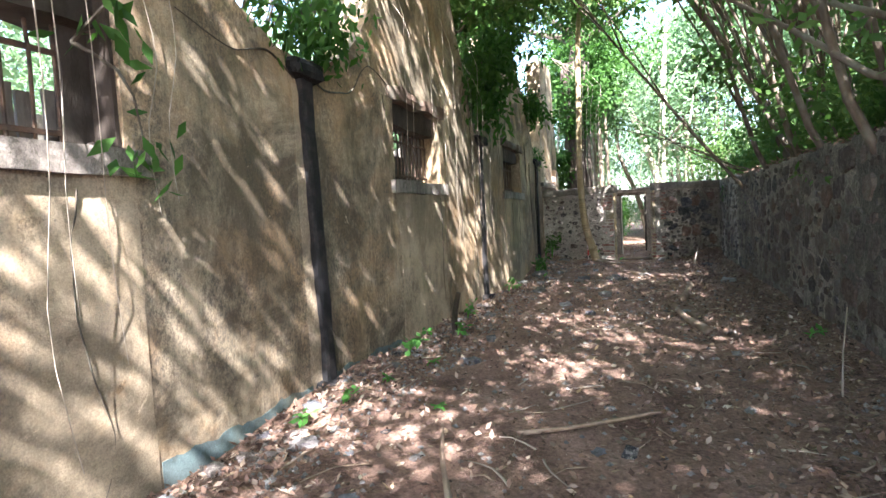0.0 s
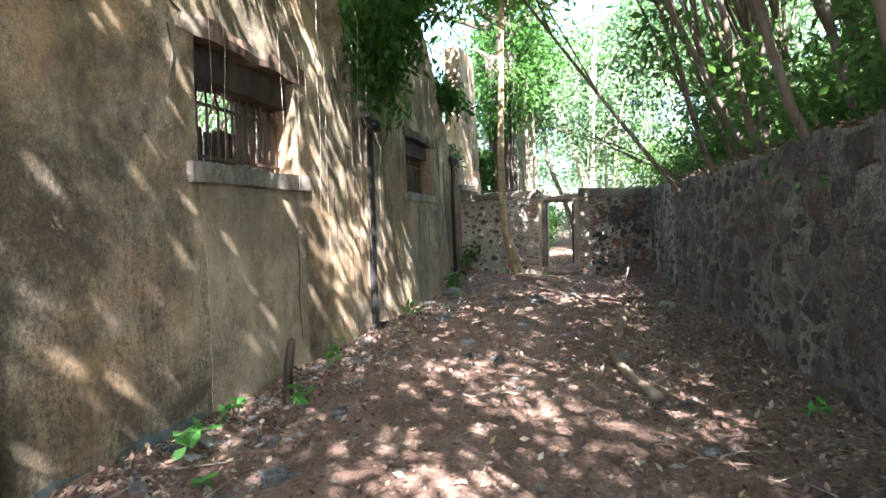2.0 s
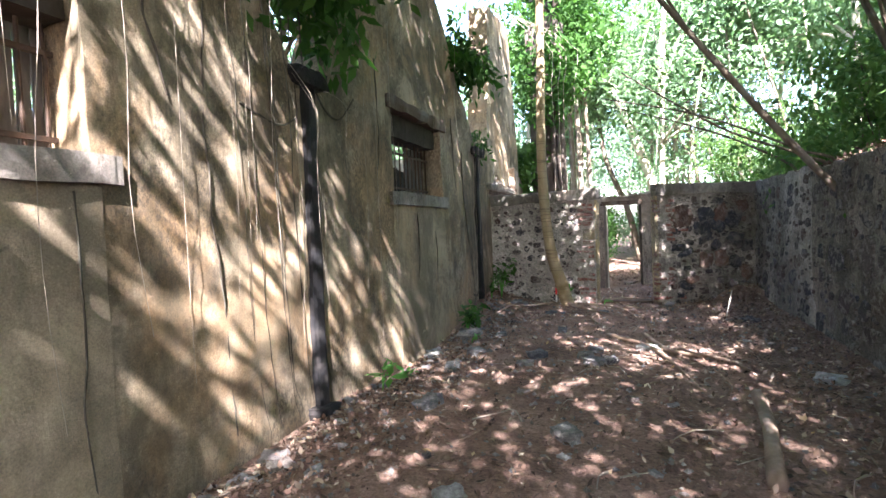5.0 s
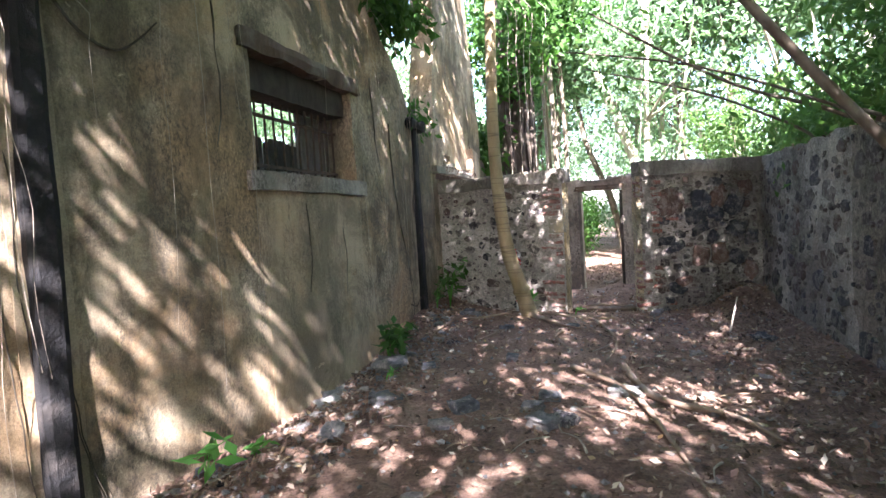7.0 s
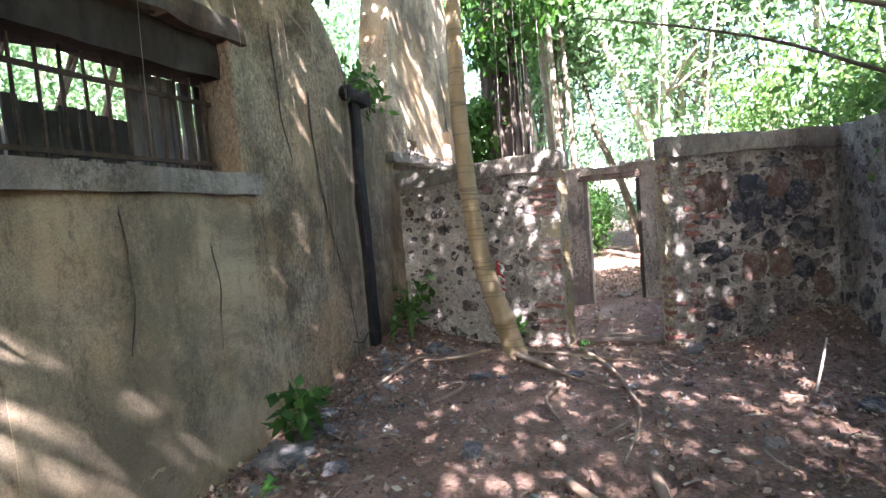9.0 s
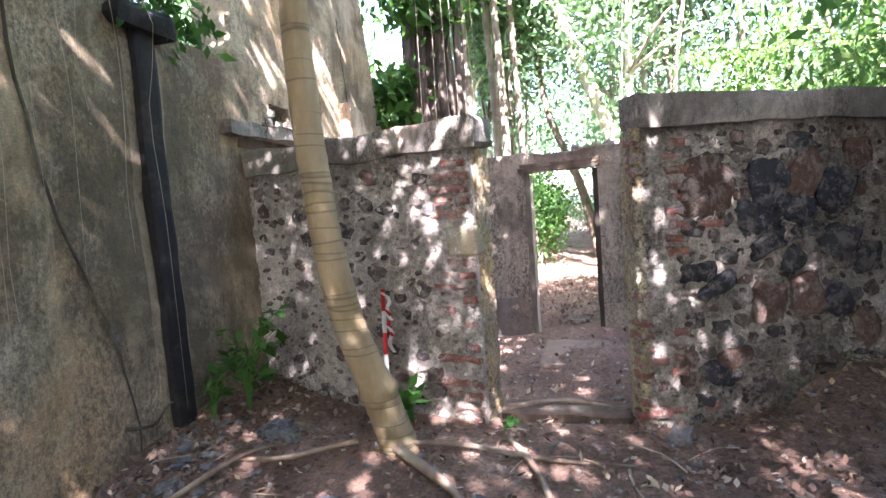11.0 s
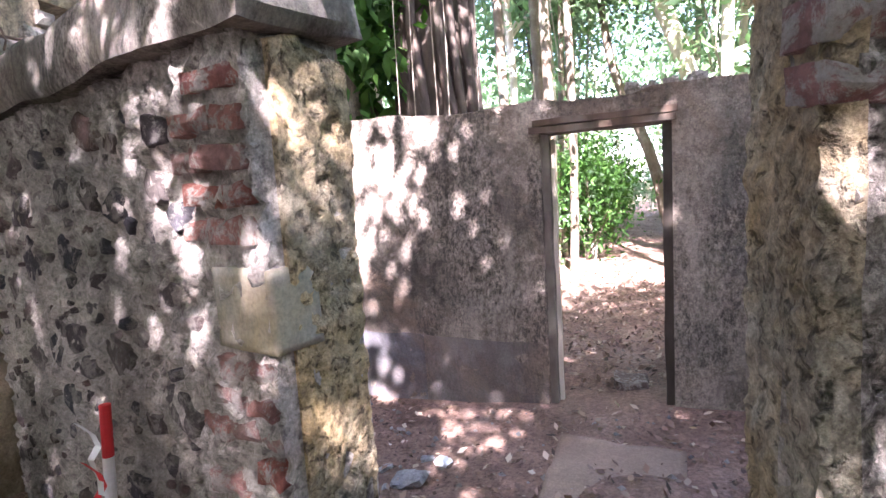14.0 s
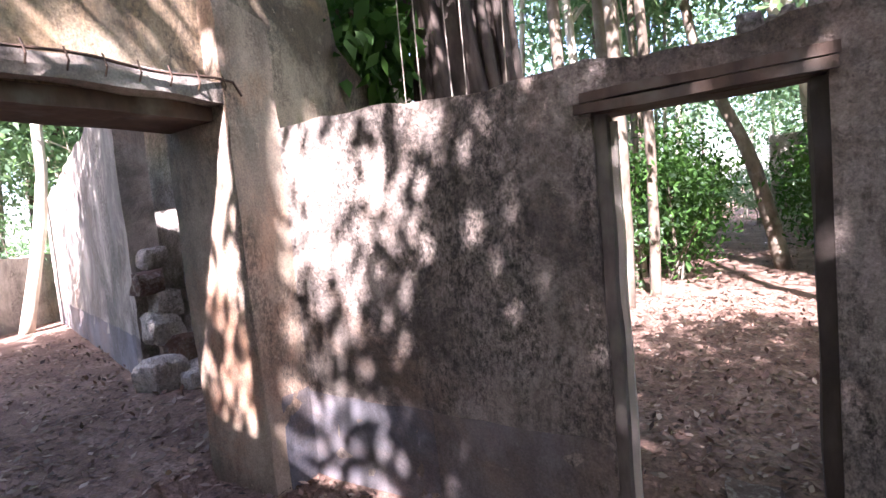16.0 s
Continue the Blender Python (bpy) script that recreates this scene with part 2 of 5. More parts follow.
M_LITTER = leafy("dry_leaf_litter", [(0.05, 0.032, 0.025), (0.19, 0.12, 0.09), (0.10, 0.062, 0.046), (0.38, 0.29, 0.225), (0.04, 0.027, 0.022), (0.26, 0.165, 0.12), (0.07, 0.045, 0.035)], 0.06, 0.75)
M_LITTER_PALE = leafy("pale_dry_leaves", [(0.42, 0.34, 0.26), (0.30, 0.21, 0.14), (0.52, 0.45, 0.36), (0.42, 0.27, 0.13)], 0.1, 0.7)


def soil():
    k = Mat("red_brown_soil", 0.95)
    c = k.ramp(k.noise(1.6, 6, 0.65), (0.3, (0.125, 0.075, 0.055)), (0.55, (0.25, 0.16, 0.12)), (0.75, (0.35, 0.25, 0.195)))
    c = k.mix(0.9, c, k.ramp(k.noise(34, 8, 0.8), (0.34, 0.35), (0.66, 1.5)), "MULTIPLY")
    c = k.mix(k.ramp(k.noise(55, 3, 0.6), (0.66, 0.0), (0.72, 0.6)), c, (0.36, 0.31, 0.26))
    rel = k.maths("ADD", k.noise(14, 7, 0.7), k.maths("MULTIPLY", k.noise(70, 5, 0.7), 0.5))
    return k.done(c, rel, 1.0, 0.045)


M_SOIL = soil()
M_SLAB = plaster("soil_stained_slab", (0.24, 0.17, 0.125), (0.16, 0.11, 0.08), (0.24, 0.15, 0.10), (0.18, 0.13, 0.095), 0.25, 0.4)


def plain(name, colour, rough=0.6):
    k = Mat(name, rough)
    return k.done(k.mix(0.5, colour, k.ramp(k.noise(20, 4), (0.3, 0.7), (0.7, 1.2)), "MULTIPLY"), k.noise(60, 3), 0.2, 0.005)


M_RED, M_WHITE = plain("red_paint", (0.62, 0.035, 0.035)), plain("white_paint", (0.75, 0.74, 0.72))

# ---- mesh helpers ----
RNG = np.random.default_rng(7)


def mesh_ob(name, verts, faces, material, parent=None, smooth=False):
    """One mesh object from vertices and faces; given as a part when it has a parent."""
    me = bpy.data.meshes.new(name)
    me.from_pydata([tuple(map(float, v)) for v in verts], [], [tuple(map(int, f)) for f in faces])
    me.materials.append(material)
    if smooth:
        me.shade_smooth()
    me.update()
    ob = new(name, me)
    ob.parent = parent
    return ob


def shared(name, me, m, parent=None):
    """One more object on a mesh that exists."""
    ob = new(name, me)
    ob.parent, ob.matrix_basis = parent, m
    return ob


def empty(name, at=(0, 0, 0)):
    ob = new(name)
    ob.location = at
    return ob


def wob(x, y, z, s, seed=0.0):
    return noise.noise(Vector((x * s + seed, y * s - seed, z * s + 2 * seed)))


def tube(points, radii, sides=7, rough=0.0, rings=0.0, seed=0.0):
    """A tapered tube along points, with closed ends."""
    pts = [Vector(p) for p in points]
    verts, faces = [], []
    side = Vector((0.31, 0.87, 0.22)).normalized()
    for i, p in enumerate(pts):
        d = (pts[min(i + 1, len(pts) - 1)] - pts[max(i - 1, 0)]).normalized()
        a = d.cross(side)
        if a.length < 0.1:
            a = d.cross(Vector((1, 0, 0)))
        a.normalize()
        b = d.cross(a)
        for k in range(sides):
            w = 2 * math.pi * k / sides
            r = radii[i] * (1 + rough * wob(p.x + math.cos(w), p.y + math.sin(w), p.z, 2.3, seed))
            verts.append(p + (a * math.cos(w) + b * math.sin(w)) * r)
    for i in range(len(pts) - 1):
        for k in range(sides):
            q = (k + 1) % sides
            faces.append((i * sides + k, i * sides + q, (i + 1) * sides + q, (i + 1) * sides + k))
    faces.append(tuple(range(sides))[::-1])
    faces.append(tuple((len(pts) - 1) * sides + k for k in range(sides)))
    return verts, faces


def curve_points(knots, n):
    """n points of a smooth curve through the knots."""
    ks = [Vector(k) for k in knots]
    out = []
    for i in range(n):
        f = i / (n - 1) * (len(ks) - 1)
        j = min(int(f), len(ks) - 2)
        u = f - j
        p0, p1, p2, p3 = ks[max(j - 1, 0)], ks[j], ks[j + 1], ks[min(j + 2, len(ks) - 1)]
        out.append(0.5 * ((2 * p1) + (p2 - p0) * u + (2 * p0 - 5 * p1 + 4 * p2 - p3) * u * u + (3 * p1 - p0 - 3 * p2 + p3) * u ** 3))
    return out


def taper(a, b, n, power=1.0):
    return [a + (b - a) * (i / (n - 1)) ** power for i in range(n)]


def join(*pieces):
    V, F = [], []
    for v, f in pieces:
        o = len(V)
        V += list(v)
        F += [tuple(i + o for i in q) for q in f]
    return V, F


def block(x0, y0, z0, x1, y1, z1, rough=0.0, step=0.12, seed=0.0):
    """A box with worn, uneven faces: a lattice of quads, its corners drawn in."""
    dims = [max(1, int(round((b - a) / step))) for a, b in ((x0, x1), (y0, y1), (z0, z1))]
    index, V, F = {}, [], []

    def vert(i, j, k):
        if (i, j, k) not in index:
            p = Vector((x0 + (x1 - x0) * i / dims[0], y0 + (y1 - y0) * j / dims[1], z0 + (z1 - z0) * k / dims[2]))
            edge = sum(c in (0, d) for c, d in zip((i, j, k), dims))
            c = Vector(((x0 + x1) / 2, (y0 + y1) / 2, (z0 + z1) / 2))
            if rough:
                p = p + Vector((wob(*p, 3.1, seed), wob(*p, 3.3, seed + 9), wob(*p, 2.9, seed + 17))) * rough
                if edge > 1:
                    p = p + (c - p).normalized() * rough * 0.5 * (1 + wob(*p, 7, seed + 4))
            index[(i, j, k)] = len(V)
            V.append(p)
        return index[(i, j, k)]

    a, b, c = dims
    for i in range(a):
        for j in range(b):
            F.append((vert(i, j, 0), vert(i, j + 1, 0), vert(i + 1, j + 1, 0), vert(i + 1, j, 0)))
            F.append((vert(i, j, c), vert(i + 1, j, c), vert(i + 1, j + 1, c), vert(i, j + 1, c)))
    for i in range(a):
        for k in range(c):
            F.append((vert(i, 0, k), vert(i + 1, 0, k), vert(i + 1, 0, k + 1), vert(i, 0, k + 1)))
            F.append((vert(i, b, k), vert(i, b, k + 1), vert(i + 1, b, k + 1), vert(i + 1, b, k)))
    for j in range(b):
        for k in range(c):
            F.append((vert(0, j, k), vert(0, j, k + 1), vert(0, j + 1, k + 1), vert(0, j + 1, k)))
            F.append((vert(a, j, k), vert(a, j + 1, k), vert(a, j + 1, k + 1), vert(a, j, k + 1)))
    return V, F


def lump(p, rough, pit=0.0):
    """How far a wall's face stands out at p: broad swells, small lumps and, with pit, holes where stuff fell out."""
    d = rough * (wob(*p, 0.9, 3) * 2.2 + wob(*p, 4.0, 5) + 0.5 * wob(*p, 11, 8))
    if pit:
        d += pit * (0.28 * wob(*p, 17, 2) + 0.4 * wob(*p, 36, 4) + 0.22 * wob(*p, 70, 7) - 1.5 * max(0.0, wob(*p, 19, 6) - 0.2) - 0.9 * max(0.0, wob(*p, 9, 9) - 0.3))
    return d


def wall(name, material, origin, along, out, length, thick, top, openings=(), z0=-0.6, zmax=2.3, step=0.14, rough=0.012, label="", parent=None, pit=0.0):
    """A thick wall with openings right through it and an uneven top: front faces lie at origin, towards out."""
    us = set(np.linspace(0, length, int(length / step) + 1).round(4))
    zs = set(np.linspace(z0, zmax, int((zmax - z0) / step) + 1).round(4))
    for a, b, c, d in openings:
        us |= {round(a, 4), round(b, 4)}
        zs |= {round(c, 4), round(d, 4)}
    us, zs = sorted(us), sorted(zs)
    us = [u for i, u in enumerate(us) if i == 0 or u - us[i - 1] > 0.004]
    zs = [z for i, z in enumerate(zs) if i == 0 or z - zs[i - 1] > 0.004]
    o, al, ou = Vector(origin), Vector(along), Vector(out)
    tops = [top(u) for u in us]
    V, F, ids = [], [], {}

    def zed(i, k):
        return min(zs[k], tops[i])

    def vert(i, k, back):
        z = zed(i, k)
        key = (i, round(z, 4), back)
        if key not in ids:
            p = o + al * us[i] + Vector((0, 0, z))
            p = p + ou * (lump(p, rough, pit) if not back else lump(p, rough) - thick)
            if z >= tops[i] - 1e-6:
                p = p + al * 0.03 * wob(*p, 5, 1) + Vector((0, 0, 0.04 * wob(*p, 4, 2)))
            ids[key] = len(V)
            V.append(p)
        return ids[key]

    def ok(i, k):
        if i < 0 or k < 0 or i >= len(us) - 1 or k >= len(zs) - 1:
            return False
        if zed(i, k + 1) - zed(i, k) < 1e-5 and zed(i + 1, k + 1) - zed(i + 1, k) < 1e-5:
            return False
        u, z = (us[i] + us[i + 1]) / 2, (zs[k] + zs[k + 1]) / 2
        return not any(a < u < b and c < z < d for a, b, c, d in openings)

    def face(*q):
        q = list(dict.fromkeys(q))
        if len(q) > 2:
            F.append(q)

    flip = al.cross(Vector((0, 0, 1))).dot(ou) < 0
    for i in range(len(us) - 1):
        for k in range(len(zs) - 1):
            if not ok(i, k):
                continue
            a, b, c, d = vert(i, k, 0), vert(i + 1, k, 0), vert(i + 1, k + 1, 0), vert(i, k + 1, 0)
            e, f, g, h = vert(i, k, 1), vert(i + 1, k, 1), vert(i + 1, k + 1, 1), vert(i, k + 1, 1)
            quads = [(a, b, c, d), (f, e, h, g)]
            if not ok(i - 1, k):
                quads.append((e, a, d, h))
            if not ok(i + 1, k):
                quads.append((b, f, g, c))
            if not ok(i, k - 1):
                quads.append((e, f, b, a))
            if not ok(i, k + 1):
                quads.append((d, c, g, h))
            for q in quads:
                face(*(q[::-1] if flip else q))
    ob = mesh_ob(name, V, F, material, parent, True)
    ob.data.set_sharp_from_angle(angle=radians(50 if pit else 38))
    return tagged(ob, label, "wall", kind="structure")


BANK_Y = (0.0, 3.0, 5.0, 7.0, 9.0, 12.0, 13.2, 14.2, 15.0, 16.4)
BANK_Z = (-0.14, -0.14, -0.04, -0.10, -0.15, -0.18, -0.14, 0.05, 0.16, 0.22)


def bed(x, y):
    """The ground's height."""
    h = 0.035 * wob(x, y, 0, 0.55, 4) + 0.018 * wob(x, y, 0, 2.1, 6) + 0.008 * wob(x, y, 0, 6.5, 7)
    if -2.6 < x < 2.9 and y < 16.4:
        h += 0.07 * max(0.0, (x - 2.0) / 0.9) ** 1.5
        left = max(0.0, min(1.0, (-1.0 - x) / 1.1)) ** 1.3
        h += left * (0.05 * wob(x, y, 0, 1.1, 2) + float(np.interp(y, BANK_Y, BANK_Z)))
    if -2.6 < x < 2.9 and 16.4 <= y < 18.9:
        h += 0.09 * math.tanh((x - 0.1) / 0.8) - 0.03
    h += 0.12 * math.exp(-((x - 0.75) / 0.45) ** 2 - ((y - 17.25) / 0.3) ** 2)
    h += 0.10 * math.exp(-((x + 0.7) / 0.5) ** 2 - ((y - 15.4) / 0.45) ** 2)
    h += 0.24 * math.exp(-((x - 2.6) / 0.45) ** 2 - ((y - 16.4) / 0.5) ** 2)
    return h


def leaves(name, at, size, material, parent=None, normal=None, spread=1.0, fat=0.42, rng=RNG, droop=0.0):
    """A mesh of many pointed leaves, each folded along its rib. at: n x 3; size: n lengths."""
    n = len(at)
    d = rng.normal(size=(n, 3))
    d[:, 2] -= droop
    if normal is not None:
        d[:, 2] *= spread
    d /= np.linalg.norm(d, axis=1)[:, None]
    r = rng.normal(size=(n, 3)) * (1.0 if normal is None else spread)
    if normal is not None:
        r += np.array(normal)
    w = np.cross(d, r)
    w /= np.linalg.norm(w, axis=1)[:, None] + 1e-9
    up = np.cross(w, d)
    L = np.asarray(size)[:, None]
    mid = at + d * L * 0.45 - up * L * 0.08
    v = np.stack([at, mid + w * L * fat * 0.5 + up * L * 0.1, at + d * L, mid - w * L * fat * 0.5 + up * L * 0.1], 1).reshape(-1, 3)
    i = np.arange(n)[:, None] * 4
    f = np.concatenate([i + np.array([[0, 1, 2]]), i + np.array([[0, 2, 3]])], 1).reshape(-1)
    me = bpy.data.meshes.new(name)
    me.vertices.add(4 * n), me.loops.add(6 * n), me.polygons.add(2 * n)
    me.vertices.foreach_set("co", v.astype(np.float32).reshape(-1))
    me.loops.foreach_set("vertex_index", f.astype(np.int32))
    me.polygons.foreach_set("loop_start", (np.arange(2 * n) * 3).astype(np.int32))
    me.polygons.foreach_set("loop_total", np.full(2 * n, 3, np.int32))
    me.materials.append(material)
    me.update(calc_edges=True)
    ob = new(name, me)
    ob.parent = parent
    return ob

# ---- ground ----
def ground_sheet():
    def lines(lo, hi, step, far):
        mid = np.arange(lo, hi + step / 2, step)
        grow = np.cumsum(step * 1.28 ** np.arange(1, 26))
        grow = grow[grow < far]
        return np.concatenate([lo - grow[::-1], mid, hi + grow])
    xs, ys = lines(-3.0, 3.4, 0.1, 400), lines(-1.5, 24.0, 0.1, 400)
    V = [(x, y, bed(x, y)) for y in ys for x in xs]
    n = len(xs)
    F = [(j * n + i, j * n + i + 1, (j + 1) * n + i + 1, (j + 1) * n + i) for j in range(len(ys) - 1) for i in range(n - 1)]
    return tagged(mesh_ob("ground", V, F, M_SOIL, smooth=True), "red-brown trodden soil with dry leaf litter", "ground", kind="structure")


ground_sheet()

# ---- the ruined house along the passage ----
LX = -2.15
WINDOWS = ((0.65, 2.54), (6.24, 7.82), (11.62, 13.38))
SILL, HEAD = 2.05, 3.12


def gable(u):
    """Top of the house wall by distance along it: ragged, with low stretches over the downpipes."""
    y = u - 3.0
    knots = ((-3.0, 4.6), (2.9, 4.7), (3.35, 3.5), (3.7, 3.3), (4.0, 3.12), (4.7, 3.1), (5.2, 3.35), (5.45, 3.6), (5.83, 4.2), (6.3, 5.6), (8.5, 5.6), (8.85, 4.7), (9.35, 3.55), (9.65, 3.08), (10.1, 3.08), (10.5, 3.9), (11.0, 5.5), (13.1, 5.4),
             (13.6, 4.95), (14.2, 4.1), (15.0, 3.5), (15.25, 3.0), (16.15, 2.95), (16.3, 3.8), (16.45, 4.7), (16.6, 6.3), (18.5, 6.5), (18.8, 5.1), (19.05, 4.3), (19.2, 3.5), (19.3, 2.95), (19.6, 2.72), (19.95, 2.5), (21.0, 2.4))
    z = np.interp(y, [k[0] for k in knots], [k[1] for k in knots])
    return float(z) + 0.05 * wob(0, y, 0, 2.7, 3)


DOOR_Y = (16.32, 18.13)
openings = [(a + 3, b + 3, SILL, HEAD) for a, b in WINDOWS] + [(DOOR_Y[0] + 3, DOOR_Y[1] + 3, -0.6, 2.33), (19.6, 19.95, 2.5, 2.7)]
wall("wall_west", M_PLASTER, (LX, -3.0, 0), (0, 1, 0), (1, 0, 0), 23.5, 0.42, gable, openings, zmax=6.6, step=0.13, rough=0.016,
     label="stained yellow-grey rendered wall of a roofless house with ragged top")


def barred_window(name, y0, y1, label):
    w = empty(name, (LX, (y0 + y1) / 2, SILL))
    tagged(w, label, "window", kind="structure")
    c = Vector((LX, (y0 + y1) / 2, SILL))

    def put(pname, vf, material, plabel="", smooth=False):
        ob = mesh_ob(pname, [Vector(v) - c for v in vf[0]], vf[1], material, w, smooth)
        if plabel:
            tagged(ob, plabel)
        return ob
    put("sill", block(LX - 0.2, y0 - 0.14, SILL - 0.165, LX + 0.055, y1 + 0.16, SILL + 0.004, 0.012, 0.09, y0), M_CONCRETE, "worn concrete window sill")
    put("lintel", block(LX - 0.36, y0 - 0.16, HEAD - 0.02, LX + 0.03, y1 + 0.17, HEAD + 0.15, 0.045, 0.07, y0 + 3), M_TIMBER, "rotten broken lintel with crumbling edge")
    # shade of the recess put into the inner lintel's dark colour
    put("inner_lintel", block(LX - 0.43, y0 - 0.02, HEAD - 0.32, LX - 0.12, y1 + 0.02, HEAD + 0.1, 0.03, 0.09, y0 + 5), M_BOARD_DARK, "decayed timber lintel behind the render, coloured dark for shade")
    n = 13
    for i in range(n):
        y = y0 + (i + 0.6) * (y1 - y0) / n
        bend = 0.025 * wob(0, y, 1, 3)
        put("bar", tube([(LX - 0.26, y, SILL - 0.02), (LX - 0.26 + bend, y + bend, (SILL + HEAD) / 2), (LX - 0.26, y, HEAD - 0.31)], [0.012] * 3, 6), M_IRON)
    for z in (SILL + 0.09, SILL + 0.57):
        put("rail", block(LX - 0.275, y0 - 0.03, z, LX - 0.245, y1 + 0.03, z + 0.03, 0.0, 0.4), M_IRON)
    rg = np.random.default_rng(int(10 * y0))
    y = y0 + 0.01
    while y < y1 - 0.05:
        wide = rg.uniform(0.07, 0.115)
        f = (y - y0) / (y1 - y0)
        top = HEAD - 0.33 if f > 0.56 and y0 > 3 else SILL + 0.38 + rg.uniform(-0.05, 0.06)
        # two board tones paint a shaded left stretch and a lit right one
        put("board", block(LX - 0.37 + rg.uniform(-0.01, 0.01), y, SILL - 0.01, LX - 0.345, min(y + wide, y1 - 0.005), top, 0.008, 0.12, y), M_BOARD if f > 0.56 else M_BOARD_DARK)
        y += wide + (rg.uniform(0.006, 0.014) if rg.uniform() < 0.75 else rg.uniform(0.025, 0.045))
    for k in range(9):
        y = y0 + RNG.uniform(0.05, 0.95) * (y1 - y0)
        r = RNG.uniform(0.02, 0.05)
        put("rubble", block(LX - 0.15, y - r, SILL, LX - 0.15 + 1.6 * r, y + r, SILL + r, 0.02, 0.03, k), M_CONCRETE)


barred_window("window_1", *WINDOWS[0], "barred window opening with concrete sill and rusted bars")
OBJ_W1 = bpy.data.objects["window_1"]
c1 = Vector((LX, (WINDOWS[0][0] + WINDOWS[0][1]) / 2, SILL))
bv, bf = block(LX - 0.3, WINDOWS[0][1] - 0.2, SILL, LX - 0.22, WINDOWS[0][1] + 0.01, HEAD, 0.01, 0.1, 2)
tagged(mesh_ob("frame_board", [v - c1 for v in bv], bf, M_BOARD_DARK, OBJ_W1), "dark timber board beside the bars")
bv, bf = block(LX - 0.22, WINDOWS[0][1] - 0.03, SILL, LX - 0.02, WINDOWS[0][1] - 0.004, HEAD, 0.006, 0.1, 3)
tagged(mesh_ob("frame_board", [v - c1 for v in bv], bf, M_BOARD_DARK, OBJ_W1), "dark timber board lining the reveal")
barred_window("window_2", *WINDOWS[1], "barred window opening with rotten lintel and rusted bars")
barred_window("window_3", *WINDOWS[2], "barred window opening with crumbling lintel and hanging roots")


def downpipe(y, lean, label):
    d = empty("downpipe", (LX, y, 0))
    tagged(d, label, "downpipe", "downpipes on the house wall")
    n = 14
    V, F = [], []
    for i in range(n):
        z = -0.25 + 3.2 * i / (n - 1)
        yy = lean * (z - 1.5) + 0.012 * wob(0, y, z, 1.6)
        w, t = 0.082 + 0.014 * wob(1, y, z, 3), 0.075 + 0.02 * wob(2, y, z, 3)
        V += [(-0.02, yy - w, z), (t * 0.8, yy - w, z), (t, yy - w * 0.6, z), (t, yy + w * 0.6, z), (t * 0.8, yy + w, z), (-0.02, yy + w, z)]
    for i in range(n - 1):
        for k in range(5):
            F.append((6 * i + k, 6 * i + k + 1, 6 * i + 7 + k, 6 * i + 6 + k))
    F += [tuple(range(6))[::-1], tuple(6 * (n - 1) + k for k in range(6))]
    mesh_ob("pipe", V, F, M_TAR, d)
    hv, hf = block(-0.1, -0.22 + lean * 1.4, 2.9, 0.14, 0.22 + lean * 1.4, 3.06, 0.06, 0.06, y)
    tagged(mesh_ob("hopper", hv, hf, M_TAR, d), "broken dark rainwater head")
    fv, ff = block(-0.06, -0.17 - lean * 1.5, -0.3, 0.16, 0.17 - lean * 1.5, -0.02, 0.05, 0.06, y + 2)
    tagged(mesh_ob("shoe", fv, ff, M_TAR, d), "crumbled foot of the pipe")
    return d


downpipe(4.42, -0.03, "black tarred downpipe fixed to the stained house wall")
downpipe(9.82, 0.012, "black tarred downpipe with flaking patches on the house wall")
downpipe(15.2, 0.0, "dark tarred downpipe beside the end of the passage")

# smoother infill under the windows, pale strips beside the pipes, remains of painted skirting
for i, (a, b) in enumerate(WINDOWS):
    wall("infill_%d" % (i + 1), M_PLASTER_PALE, (LX + 0.006, a - 0.02, 0), (0, 1, 0), (1, 0, 0), b - a + 0.06, 0.005, lambda u: SILL - 0.166, z0=-0.3, zmax=SILL - 0.1, step=0.13, rough=0.016,
         label="smoother yellow-grey render under a barred window")
for i, y in enumerate((4.37, 9.82, 15.2)):
    wall("strip_%d" % (i + 1), M_PLASTER_PALE, (LX + 0.005, y - 0.15, 0), (0, 1, 0), (1, 0, 0), 0.3, 0.004, lambda u, y=y: min(2.86, gable(u + y + 2.85) - 0.06), z0=-0.3, zmax=2.9, step=0.05, rough=0.016,
         label="pale render strip behind a downpipe")
for i, (a, b) in enumerate(((2.6, 4.25), (4.5, 6.1))):
    wall("skirting_%d" % (i + 1), M_SKIRT, (LX + 0.008, a, 0), (0, 1, 0), (1, 0, 0), b - a, 0.004, lambda u, a=a: 0.0 + 0.05 * wob(u + a, 0, 0, 3) + 0.03 * wob(u + a, 0, 0, 11), z0=-0.4, zmax=0.2, step=0.05, rough=0.016,
         label="remains of faded teal skirting paint")

# inside of the house, seen through the bars
wall("wall_house_back", M_PLASTER_GREY, (-6.2, -3.0, 0), (0, 1, 0), (1, 0, 0), 19.0, 0.3, lambda u: 3.1,
     [(3.9, 5.5, 2.15, 2.85), (9.9, 11.5, 2.15, 2.85), (15.2, 16.8, 2.15, 2.85)], zmax=3.2, step=0.4, label="shaded grey inner wall with barred openings")
for nm, y in (("a", -3.0), ("b", 4.9), ("c", 10.0), ("d", 15.6)):
    wall("wall_cross_" + nm, M_PLASTER_GREY, (-6.2, y, 0), (1, 0, 0), (0, -1, 0), 3.62, 0.2, lambda u: 3.05, zmax=3.1, step=0.5, label="shaded grey cross wall inside the house")
